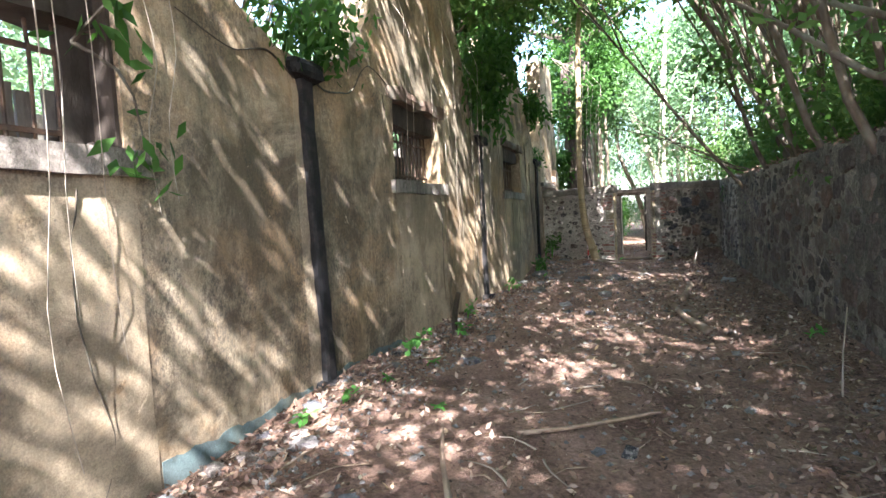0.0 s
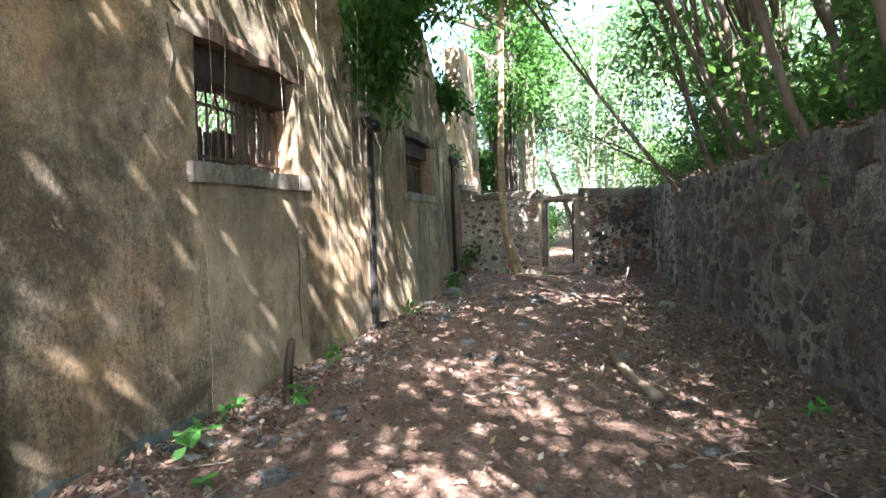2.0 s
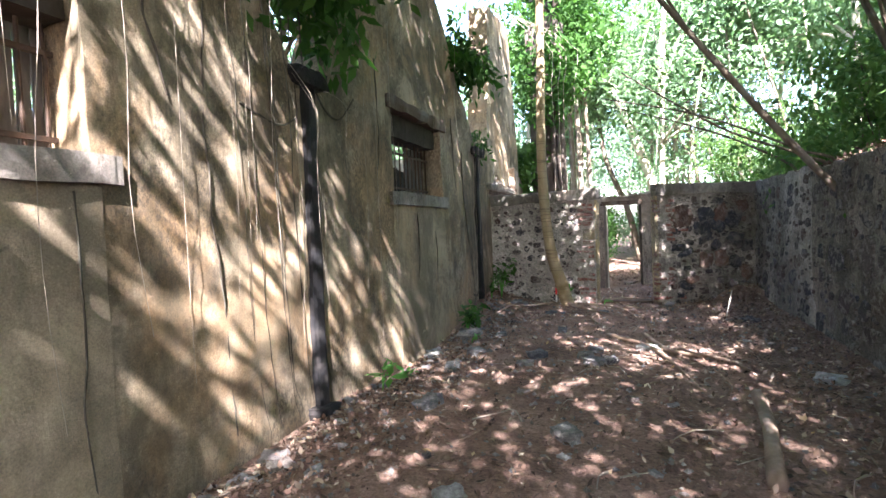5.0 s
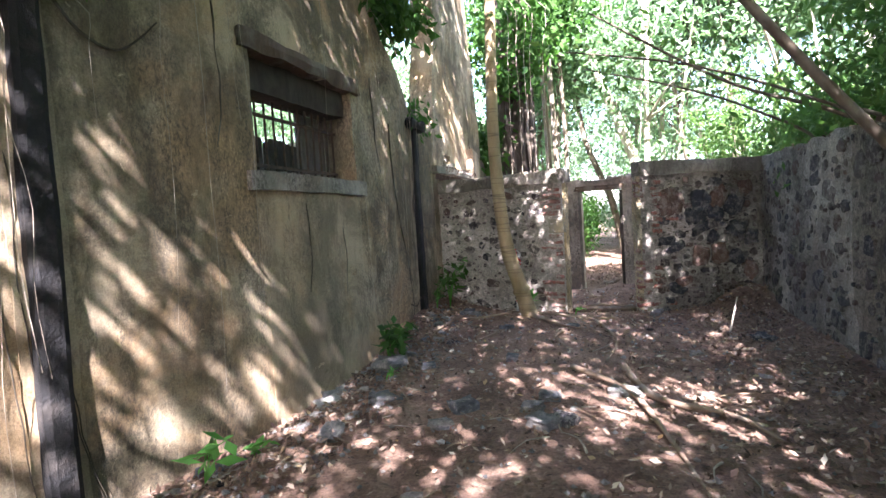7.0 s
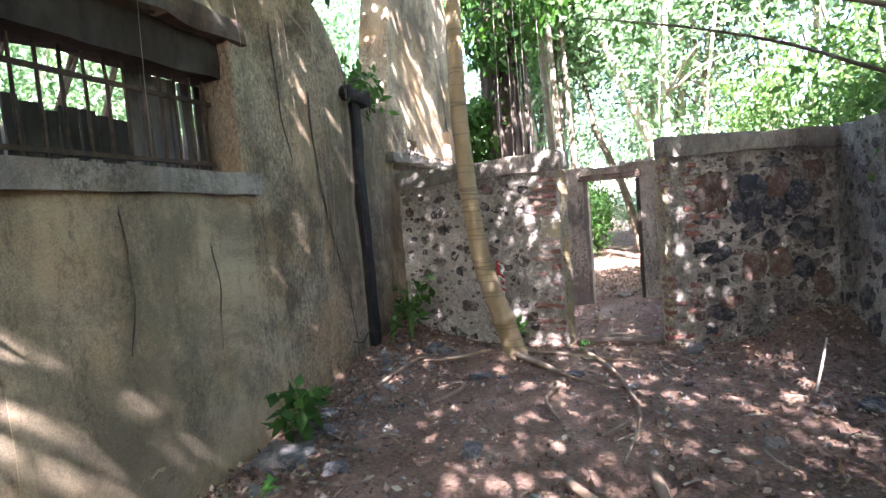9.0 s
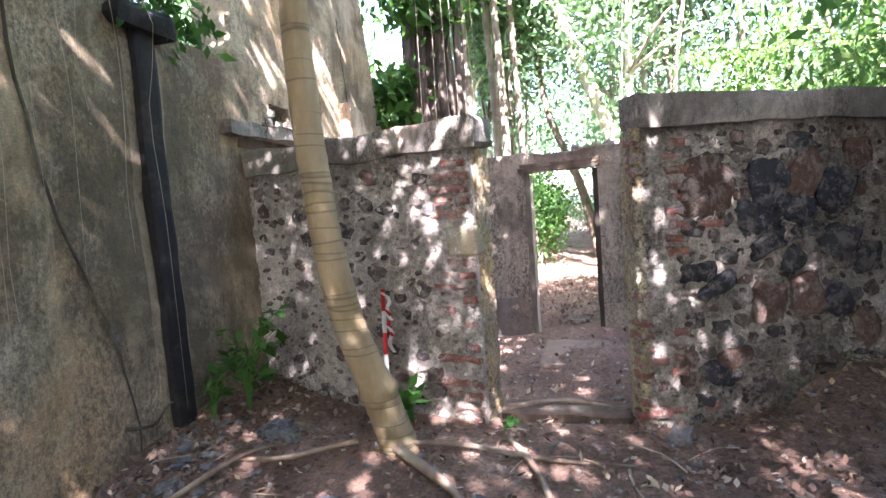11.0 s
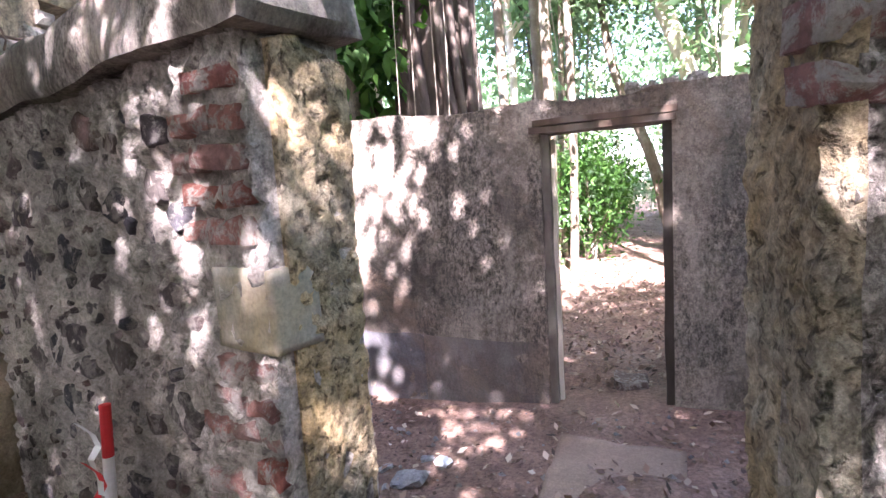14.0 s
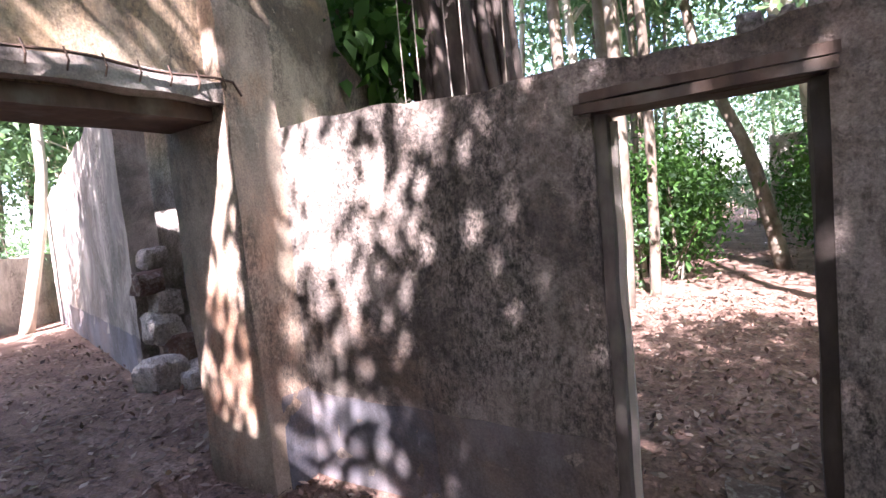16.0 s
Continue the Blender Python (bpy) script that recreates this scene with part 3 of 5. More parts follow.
for y0 in (0.9, 6.9, 12.2):
    g = tagged(empty("window_grille", (-6.3, y0 + 0.8, 2.15)), "rusted window bars in the inner wall of the house", "window grille", "inner grilles")
    for i in range(14):
        v, f = tube([(0, -0.75 + i * 0.115, 0), (0, -0.75 + i * 0.115, 0.7)], [0.014] * 2, 5)
        mesh_ob("bar", v, f, M_IRON, g)
    v, f = block(-0.02, -0.8, 0.3, 0.02, 0.8, 0.34, 0, 0.8)
    mesh_ob("rail", v, f, M_IRON, g)

# ---- end walls of the passage ----
RX = 2.8
EY, ET = 15.80, 0.30
wall("wall_east_far", M_MORTAR_DARK, (RX, 13.6, 0), (0, 1, 0), (-1, 0, 0), 5.0, 0.5, lambda u: 2.16 + 0.06 * wob(0, u + 16.6, 0, 0.7, 2) + 0.05 * wob(0, u + 16.6, 0, 3, 2),
     zmax=2.4, step=0.05, rough=0.014, pit=0.04, label="grey rubble stone boundary wall with thick lime mortar")
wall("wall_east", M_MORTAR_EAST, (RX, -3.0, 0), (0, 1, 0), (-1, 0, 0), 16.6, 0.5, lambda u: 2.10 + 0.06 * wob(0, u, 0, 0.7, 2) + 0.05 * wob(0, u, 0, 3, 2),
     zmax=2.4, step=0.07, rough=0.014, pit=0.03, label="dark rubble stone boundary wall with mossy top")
EL_AT, EL_AL, EL_OUT = Vector((-2.14, 16.2, 0)), Vector((0.983, -0.184, 0)), Vector((-0.184, -0.983, 0))
wall("wall_end_left", M_MORTAR, EL_AT, EL_AL, EL_OUT, 2.145, ET, lambda u: 2.0, zmax=2.1, step=0.024, rough=0.012, pit=0.055,
     label="rubble stone wall with brick jamb and grey mortar")
ER_AT, ER_AL, ER_OUT = Vector((1.01, EY, 0)), Vector((0.889, 0.458, 0)), Vector((0.458, -0.889, 0))
ER_TURN = 27.26
wall("wall_end_right", M_MORTAR_DARK, ER_AT + ER_AL * 0.055, ER_AL, ER_OUT, 1.955, 0.12, lambda u: 2.0, zmax=2.1, step=0.026, rough=0.014, pit=0.055,
     openings=[(1.30, 1.66, -0.3, 0.34)], label="dark rubble stone wall with brick jamb")
wall("wall_inner", M_MOULD, (-2.06, 18.47, 0), (1, 0, 0), (0, -1, 0), 4.86, 0.27, lambda u: 2.2 - 0.02 * u + 0.02 * wob(u, 0, 0, 1.1),
     [(2.07, 2.91, -0.6, 2.02)], zmax=2.3, step=0.12, rough=0.014, label="grey stained rendered wall with a doorway and rounded top")

# the view round the inner court
FAR_AT, FAR_AL, FAR_OUT, FAR_L = Vector((-12.0, 20.75, 0)), Vector((0.968, -0.251, 0)), Vector((-0.251, -0.968, 0)), 7.1
wall("wall_room_far", M_PLASTER_GREY, FAR_AT, FAR_AL, FAR_OUT, FAR_L, 0.3, lambda u: 2.45 + 0.1 * u + 0.06 * wob(u, 0, 0, 2), zmax=3.3, step=0.16,
     label="pale rendered room wall with dark dado and broken end")
wall("wall_room_back", M_MORTAR_DARK, (-8.6, 20.95, 0), (1, 0, 0), (0, -1, 0), 5.8, 0.3, lambda u: 3.5, [(1.55, 2.25, 2.1, 3.1)], zmax=3.6, step=0.2, label="dark rendered wall with a barred opening")
# added roof slab that keeps daylight off the side room's back
tagged(mesh_ob("roof_room", *block(-8.6, 19.6, 3.52, -2.6, 21.4, 3.66, 0.02, 0.3, 3), M_TIMBER), "dark timber roof added to shade the back of the side room", "roof", kind="structure")
wall("wall_room_low", M_PLASTER_GREY, (-13.4, 22.2, 0), (0.55, -0.835, 0), (0.835, 0.55, 0), 6.0, 0.3, lambda u: 1.45 + 0.05 * wob(u, 0, 0, 2), zmax=1.7, step=0.2, label="low broken rendered wall")

# ---- masonry of the end walls ----
def stone_mesh(seed):
    """An irregular flattish stone, one unit wide and high, proud of the wall by one unit of depth."""
    rng = np.random.default_rng(seed)
    n = 7
    ang = np.linspace(0, 2 * np.pi, n, endpoint=False) + rng.uniform(-0.42, 0.42, n)
    r = rng.uniform(0.8, 1.12, n) * 0.5
    V, F = [], []
    for depth, f in ((-4.0, 1.05), (0.3, 0.97), (1.0, 0.86)):
        for k in range(n):
            V.append((r[k] * f * math.cos(ang[k]), r[k] * f * math.sin(ang[k]), depth * (1 + (rng.uniform(-0.3, 0.3) if depth > 0 else 0))))
    V.append((0, 0, 1.05))
    for ring in range(2):
        for k in range(n):
            q = (k + 1) % n
            F.append((ring * n + k, ring * n + q, ring * n + n + q, ring * n + n + k))
    F += [(2 * n + k, 2 * n + (k + 1) % n, 3 * n) for k in range(n)]
    return V, F


STONES = [stone_mesh(i) for i in range(12)]


def mesh_data(name, vf, material):
    me = bpy.data.meshes.new(name)
    me.from_pydata([tuple(v) for v in vf[0]], [], vf[1])
    me.materials.append(material)
    return me


def big_stone(seed, material):
    """A larger squarish stone with a hackled face."""
    v, f = block(-0.5, -0.5, -4.0, 0.5, 0.5, 1.0, 0.0, 0.166, seed)
    rng = np.random.default_rng(seed)
    disc, skew = rng.uniform(0.15, 0.6), rng.uniform(-0.3, 0.3)
    out = []
    for p in v:
        a = math.atan2(p.y, p.x)
        m, l = max(abs(p.x), abs(p.y)), math.hypot(p.x, p.y)
        r = (1 - disc) + disc * (m / l * 1.08 if l > 1e-6 else 1.0)
        r *= 0.95 + 0.3 * wob(math.cos(a), math.sin(a), seed, 1.3) + 0.16 * wob(math.cos(a), math.sin(a), seed, 3.7)
        lift = 0.9 * wob(p.x, p.y, seed, 4.0) + 0.7 * wob(p.x, p.y, seed, 11.0) - 0.9 * max(0.0, m - 0.3) * 5
        out.append(Vector((p.x * r + skew * p.y * 0.5, p.y * r, p.z if p.z < 0.5 else p.z + lift)))
    return mesh_data("stone", (out, f), material)


BIG_DARK = [big_stone(61 + i, M_STONE_BIG) for i in range(4)]
BIG_RED = [big_stone(71 + i, M_STONE_RED) for i in range(4)]
STONE_DATA = [mesh_data("stone", vf, M_STONE) for vf in STONES]


def rubble(parent, origin, along, out, length, z0, z1, small, large, tries, seed, single=(0, 99), proud=0.010, rough=0.012, set_stones=(), start=0.02):
    """Stones of many sizes set at random in a wall's face; those within the stretch single are objects, the rest one mesh."""
    rng = np.random.default_rng(seed)
    o, al, ou = Vector(origin), Vector(along), Vector(out)
    V, F = [], []
    got = np.zeros((0, 4))
    bury = (-0.010, -0.005, -0.001, 0.003, 0.007) if proud < 0.02 else (-0.006, -0.002, -0.002, 0.0, 0.002)
    basis = Matrix(((al.x, 0, ou.x, 0), (al.y, 0, ou.y, 0), (al.z, 1, ou.z, 0), (0, 0, 0, 1)))
    sizes = np.sort(small * (large / small) ** (rng.uniform(size=tries) ** 1.5))[::-1]
    for u, z, w, h, tone in set_stones:
        got = np.vstack([got, (u, z, w, h)])
        at = o + al * u + Vector((0, 0, z))
        m = Matrix.Translation(at + ou * (lump(at, rough) + 0.012)) @ basis @ Matrix.Rotation(rng.normal() * 0.3, 4, "Z") @ Matrix.Diagonal((w * 1.15, h * 1.15, proud * 1.2, 1))
        shared("stone", (BIG_DARK, BIG_RED)[tone][int(rng.integers(0, 4))], m, parent)
    for h in sizes:
        w = h * rng.uniform(0.9, 1.9)
        u, z = rng.uniform(start, length - 0.02), rng.uniform(z0, z1)
        if u - w / 2 < 0 or u + w / 2 > length or z + h / 2 > z1:
            continue
        if len(got) and np.any((np.abs(got[:, 0] - u) < (got[:, 2] + w) * 0.44) & (np.abs(got[:, 1] - z) < (got[:, 3] + h) * 0.44)):
            continue
        got = np.vstack([got, (u, z, w, h)])
        k, d = int(rng.integers(0, 12)), proud * rng.uniform(0.3, 1.0)
        at = o + al * u + Vector((0, 0, z))
        m = Matrix.Translation(at + ou * (lump(at, rough) + bury[int(rng.integers(0, 5))])) @ basis @ Matrix.Rotation(rng.normal() * 0.22, 4, "Z") @ Matrix.Diagonal((w, h, d, 1))
        if single[0] <= u <= single[1]:
            shared("stone", STONE_DATA[k], m, parent)
        else:
            vs, fs = STONES[k]
            b = len(V)
            V += [m @ Vector(v) for v in vs]
            F += [tuple(i + b for i in f) for f in fs]
    if V:
        tagged(mesh_ob("stonework", V, F, M_STONE_J, parent), "dark basalt rubble stones", kind="stuff")


OB = bpy.data.objects
tagged(mesh_ob("coping_left", *block(0.0, -0.05, 1.985, 2.22, ET + 0.03, 2.19, 0.034, 0.035, 1), M_CONCRETE, None, True), "weathered concrete coping with a broken end", "coping", kind="structure").matrix_basis = pose(-2.14, 16.2, 0, 0, 0, -10.6)
OB["coping_left"].data.set_sharp_from_angle(angle=radians(30))
tagged(mesh_ob("coping_right", *block(0.035, -0.05, 1.99, 2.06, 0.17, 2.19, 0.022, 0.045, 2), M_CONCRETE, None, True), "weathered concrete coping with sunlit top", "coping", kind="structure").matrix_basis = pose(1.01, EY, 0, 0, 0, ER_TURN)
OB["coping_right"].data.set_sharp_from_angle(angle=radians(30))
wall("jamb_left", M_PLASTER_JAMB, EL_AT + EL_AL * 2.163 - EL_OUT * 0.06, -EL_OUT, EL_AL, ET - 0.06, 0.05, lambda u: 1.96 + 0.03 * wob(u, 0, 0, 6), z0=-0.2, zmax=2.0, step=0.014, rough=0.008, pit=0.022,
     label="crumbling ochre render on the doorway's jamb")
wall("jamb_right", M_PLASTER_JAMB, (1.022, EY + 0.005, 0), (-0.174, 0.985, 0), (-0.985, -0.174, 0), ET, 0.06, lambda u: 1.98, z0=-0.2, zmax=2.0, step=0.014, rough=0.008, pit=0.022,
     label="crumbling ochre render on the doorway's jamb")

# added block behind the wall-foot opening, so no light comes through
tagged(mesh_ob("fallen_masonry", *block(1.3, 0.16, -0.2, 1.8, ET + 0.1, 0.42, 0.05, 0.07, 12), M_STONE), "dark stone block added to close the wall foot's hole from behind", "masonry").matrix_basis = pose(1.01, EY, 0, 0, 0, ER_TURN)
for k, (y, z, r) in enumerate(((16.55, 2.52, 0.07), (16.72, 2.5, 0.06), (16.9, 2.51, 0.08), (17.05, 2.48, 0.05), (16.62, 2.62, 0.05))):
    tagged(mesh_ob("broken_brick", *block(LX - 0.1, y - r, z - r, LX + 0.06 + 0.02 * (k % 3), y + r, z + 0.6 * r, 0.03, 0.04, k), M_CONCRETE), "broken masonry lump set in the damaged wall", "masonry", "broken masonry in the wall")

# ---- wall of the inner court ----
def door_head():
    d = tagged(empty("door_lintel", (0.43, 18.47, 1.965)), "broken reddish timber lintel over the doorway", "lintel")
    mesh_ob("board", *block(-0.50, -0.02, -0.03, 0.45, 0.06, 0.015, 0.008, 0.1, 3), M_TIMBER, d)
    mesh_ob("board", *block(-0.47, -0.008, 0.022, 0.46, 0.06, 0.065, 0.008, 0.1, 5), M_TIMBER, d)
    mesh_ob("board", *block(-0.45, 0.07, -0.03, 0.48, 0.25, 0.055, 0.008, 0.1, 6), M_TIMBER, d)
    for k in range(12):
        x, r = RNG.uniform(0.12, 0.6), RNG.uniform(0.025, 0.05)
        mesh_ob("rubble", *block(x - r, 0.02, 0.16, x + r, 0.02 + 2 * r, 0.2 + r, 0.03, 0.035, k), M_MORTAR_DARK, d)


door_head()


def door_frame():
    """Weathered timber posts lining the doorway of the inner wall."""
    d = tagged(empty("door_frame", (0.43, 18.55, 0.0)), "weathered grey-brown timber door frame without a door", "door frame")
    mesh_ob("post", *block(-0.42, -0.05, -0.15, -0.365, 0.06, 1.93, 0.012, 0.12, 21), M_BOARD, d)
    mesh_ob("post", *block(0.365, -0.06, -0.15, 0.425, 0.07, 1.93, 0.014, 0.12, 23), M_BOARD_DARK, d)
    # pale strip: light on the left jamb's edge, put into the colour
    tagged(mesh_ob("edge_strip", *block(-0.365, 0.02, -0.1, -0.335, 0.05, 1.9, 0.01, 0.12, 25), M_PALEWOOD, d), "pale strip painting the lit edge of the door frame")


door_frame()
for nm, x0, x1, h in (("dado_left", -2.0, -1.0, 0.47), ("dado_worn", -0.996, 0.0, 0.44)):
    wall(nm, M_DADO_WORN if x0 > -1.5 else M_DADO, (x0, 18.466, 0), (1, 0, 0), (0, -1, 0), x1 - x0, 0.003, lambda u, h=h: h - 0.03 * u + 0.012 * wob(u, 0, 0, 5), z0=-0.2, zmax=0.5, step=0.06, rough=0.014, label="faded blue-grey painted dado")
wall("dado_corner", M_DADO, (LX + 0.012 + 0.15, DOOR_Y[1] + 0.09, 0), (0, 1, 0), (1, 0, 0), 0.24, 0.004, lambda u: 0.5, z0=-0.2, zmax=0.52, step=0.06, rough=0.01, label="faded blue-grey painted dado")
# thicker pier beside the side opening
wall("pier_side", M_PLASTER_RED, (LX + 0.15, DOOR_Y[1] - 0.02, 0), (0, 1, 0), (1, 0, 0), 0.37, 0.66, lambda u: 2.95 - 0.2 * u, z0=-0.3, zmax=3.0, step=0.07, rough=0.02, label="red-ochre rendered pier with stained plaster")
tagged(mesh_ob("lintel_side", *block(LX - 0.5, DOOR_Y[0] - 0.4, 2.34, LX + 0.13, DOOR_Y[1] + 0.2, 2.46, 0.03, 0.08, 4), M_CONCRETE), "cracked concrete lintel with exposed reinforcing bars", "lintel", kind="structure")
tagged(mesh_ob("beam_side", *block(LX - 0.45, DOOR_Y[0] - 0.2, 2.24, LX + 0.02, DOOR_Y[1] + 0.05, 2.335, 0.012, 0.12, 6), M_TIMBER), "dark rotten timber beam under the lintel", "beam", kind="structure")
bars = tagged(empty("reinforcing_bar", (LX + 0.15, 17.2, 2.45)), "rusty reinforcing bar exposed along the lintel", "bar")
mesh_ob("rod", *tube([(0, y, 0.012 * math.sin(9 * y)) for y in np.linspace(-0.9, 0.98, 16)] + [(0, 1.03, -0.07)], [0.008] * 17, 6), M_IRON, bars)
for k in range(12):
    y = -0.85 + 0.16 * k
    mesh_ob("tie", *tube([(0.004, y, 0.03), (0.012, y + 0.01, -0.03), (-0.02, y + 0.012, -0.07)], [0.005] * 3, 5), M_IRON, bars)
wall("dado_room", M_DADO, FAR_AT + FAR_OUT * 0.005, FAR_AL, FAR_OUT, FAR_L - 0.02, 0.003, lambda u: 0.5, z0=-0.2, zmax=0.52, step=0.2, label="dark painted dado in the side room")
gr = tagged(empty("window_grille", (-6.7, 21.1, 2.1)), "rusted window grille in the dark room wall", "window grille")
for i in range(8):
    mesh_ob("bar", *tube([(-0.3 + i * 0.09, -0.02, -0.02), (-0.3 + i * 0.09, -0.02, 0.97)], [0.014] * 2, 5), M_IRON, gr)
for k, (x, y, z, r) in enumerate(((-4.75, 18.98, 0.0, 0.22), (-4.6, 19.3, 0.0, 0.16), (-4.9, 19.25, 0.22, 0.2), (-4.95, 19.1, 0.5, 0.17), (-5.0, 19.2, 0.78, 0.16), (-5.02, 19.05, 1.05, 0.14), (-5.05, 19.15, 1.3, 0.13), (-4.4, 19.1, 0.0, 0.12), (-4.7, 19.6, 0.0, 0.2), (-4.95, 19.55, 0.3, 0.16))):
    tagged(mesh_ob("rubble_block", *block(x - r, y - r, z - 0.08, x + r, y + 0.9 * r, z + 1.4 * r, 0.4 * r, 0.07, k), (M_MORTAR, M_MORTAR, M_STONE_RED)[k % 3]), "fallen masonry lump on the side room's floor", "rubble", "fallen masonry")
wall("wall_far", M_MORTAR_DARK, (0.9, 33.0, 0), (1, 0, 0), (0, -1, 0), 2.6, 0.3, lambda u: 2.7, zmax=2.8, step=0.3, label="dark ruined wall far along the path")

# ---- trees and canopy ----
def crown_points(rng, centre, radii, clumps, per, sigma):
    c = rng.normal(size=(clumps, 3))
    c /= np.linalg.norm(c, axis=1)[:, None]
    c *= rng.uniform(0.35, 1.0, size=(clumps, 1))
    c = c * np.array(radii) + np.array(centre)
    p = np.repeat(c, per, 0) + rng.normal(size=(clumps * per, 3)) * np.array([sigma, sigma, sigma * 0.6])
    return c, p


def tree(seed, at, height, girth, lean, crown_r, crown_z, clumps, per, leaf, bark_m, leaf_m, label, sigma=0.4, limbs=7, group="forest trees"):
    """A tree with a tapered trunk, limbs and a crown of leaf clumps."""
    rng = np.random.default_rng(seed)
    t = tagged(empty("tree", at), label, "tree", group)
    top = Vector((lean[0], lean[1], height))
    knots = [(0, 0, -0.1), tuple(top * 0.3 + Vector(rng.normal(size=3)) * 0.06 * height * 0.3), tuple(top * 0.65 + Vector(rng.normal(size=3)) * 0.05 * height * 0.4), tuple(top)]
    pts = curve_points(knots, 14)
    pieces = [tube(pts, taper(girth, girth * 0.3, 14, 0.8), 8, 0.25, seed=seed)]
    centre = (lean[0], lean[1], crown_z)
    c, p = crown_points(rng, centre, crown_r, clumps, per, sigma)
    for k in range(limbs):
        start = pts[int(rng.integers(6, 13))]
        end = Vector(c[int(rng.integers(0, len(c)))])
        mid = (start + end) / 2 + Vector((0, 0, 0.12 * (end - start).length))
        pieces.append(tube(curve_points([start, mid, end], 7), taper(girth * 0.38, girth * 0.06, 7), 5, 0.2, seed=k))
    mesh_ob("trunk", *join(*pieces), bark_m, t, True)
    leaves("crown", p, rng.uniform(0.6, 1.25, len(p)) * leaf, leaf_m, t, normal=(0, 0, 0.5), rng=rng, droop=0.3)
    return t


def stand(protos, spots, rng, lo=0.8, hi=1.25):
    for x, y in spots:
        src = protos[int(rng.integers(0, len(protos)))]
        s = rng.uniform(lo, hi)
        ob = copy_thing(src, pose(x, y, bed(x, y) if abs(x) < 20 else 0, 0, 0, rng.uniform(0, 360)))
        ob.scale = (s, s, s * rng.uniform(0.9, 1.1))


rng_t = np.random.default_rng(21)
# trees added outside the east wall; their unseen crowns shade the passage
CANOPY = [(3.9, y) for y in np.arange(-9.5, 13, 2.3)] + [(5.8, y) for y in np.arange(-8.5, 12, 2.9)] + [(1.2, -5.5), (-1.6, -6.5), (-0.2, -8.5), (2.2, -8.0), (8.2, -6.0), (8.4, 0.0), (8.3, 6.0), (4.3, 13.4), (5.4, 12.2), (6.2, 13.0), (4.2, 7.0), (6.6, 2.0), (8.8, 12.5), (5.0, 13.6), (3.9, 4.0), (4.7, 11.7), (4.9, 12.7), (5.1, 11.2), (4.8, 13.1), (5.9, -3.5), (6.2, -2.2), (5.7, -4.7)]
shade = [tree(100 + i, (0, 0, 0), 7.0, 0.085, (-1.5, 0.3), (2.4, 2.2, 1.7), 7.4, 39, 42, 0.21, M_BARK, M_LEAF, "tall slender tree added for shade, with a broad green crown", 0.3, 9, "shade trees") for i in range(3)]
arch = tree(140, (4.4, -7.0, 0), 7.2, 0.065, (-4.2, 0.3), (2.2, 2.0, 1.2), 7.3, 44, 46, 0.21, M_BARK, M_LEAF, "slender tree added to shade the walls with its arching crown", 0.3, 6, "shade trees")
# spacing of these added crowns sets which wall stretches catch sun
for y in (-2.3, -1.1, 0.4, 1.0, 1.7, 5.9, 6.3, 6.8, 7.2, 7.8, 9.0, 9.7, 10.4):
    copy_thing(arch, pose(4.4 + float(rng_t.uniform(-0.4, 0.6)), y, 0, 0, 0, float(rng_t.uniform(-14, 14))))
# three more added crowns, out of view, shading the end and inner walls
reach = tree(141, (4.3, 12.5, 0), 7.4, 0.06, (-5.5, 0.2), (1.35, 1.6, 1.0), 7.4, 34, 46, 0.21, M_BARK, M_LEAF, "slender tree added to shade the walls with its arching crown", 0.28, 6, "shade trees")
over = tree(143, (4.6, 9.8, 0), 7.2, 0.06, (-4.5, 0.1), (1.3, 1.2, 0.9), 7.3, 26, 42, 0.2, M_BARK, M_LEAF, "slender tree added to shade the walls with its arching crown", 0.26, 6, "shade trees")
near = tree(142, (4.6, 13.0, 0), 7.3, 0.06, (-2.85, 0.1), (0.85, 1.4, 1.0), 7.3, 38, 46, 0.2, M_BARK, M_LEAF, "slender tree added to shade the walls with its arching crown", 0.26, 6, "shade trees")
# added west of the house to darken the side room
for x, y in ((-6.9, 12.6), (-6.8, 14.0), (-7.4, 13.2), (-9.3, 9.5), (-9.6, 11.6), (-9.2, 13.4), (-10.5, 12.4), (-8.4, 11.0), (-8.6, 14.2), (-7.6, 11.8), (-10.6, 14.4), (-9.0, 12.2)):
    copy_thing(arch, pose(x, y, 0, 0, 0, 180 + float(rng_t.uniform(-14, 14))))
for y in np.arange(-3.0, 17.5, 2.7):
    copy_thing(arch, pose(-7.3 - float(rng_t.uniform(0, 1.2)), y, 0, 0, 0, 180 + float(rng_t.uniform(-14, 14))))
for i, (x, y) in enumerate(CANOPY):
    m = pose(x + float(rng_t.uniform(-0.25, 0.5)), y + float(rng_t.uniform(-0.5, 0.5)), 0, 0, 0, float(rng_t.uniform(-40, 40)))
    if i < 3:
        shade[i].matrix_basis = m
    else:
        copy_thing(shade[i % 3], m)

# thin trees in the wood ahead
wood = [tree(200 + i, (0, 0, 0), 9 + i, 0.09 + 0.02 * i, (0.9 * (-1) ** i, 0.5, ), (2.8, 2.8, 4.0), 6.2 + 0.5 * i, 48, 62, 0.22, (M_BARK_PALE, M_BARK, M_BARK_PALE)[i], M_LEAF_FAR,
             "slender tree of the sunlit wood with haze-pale green leaves", 0.5, 8, "trees of the wood") for i in range(3)]
spots = []
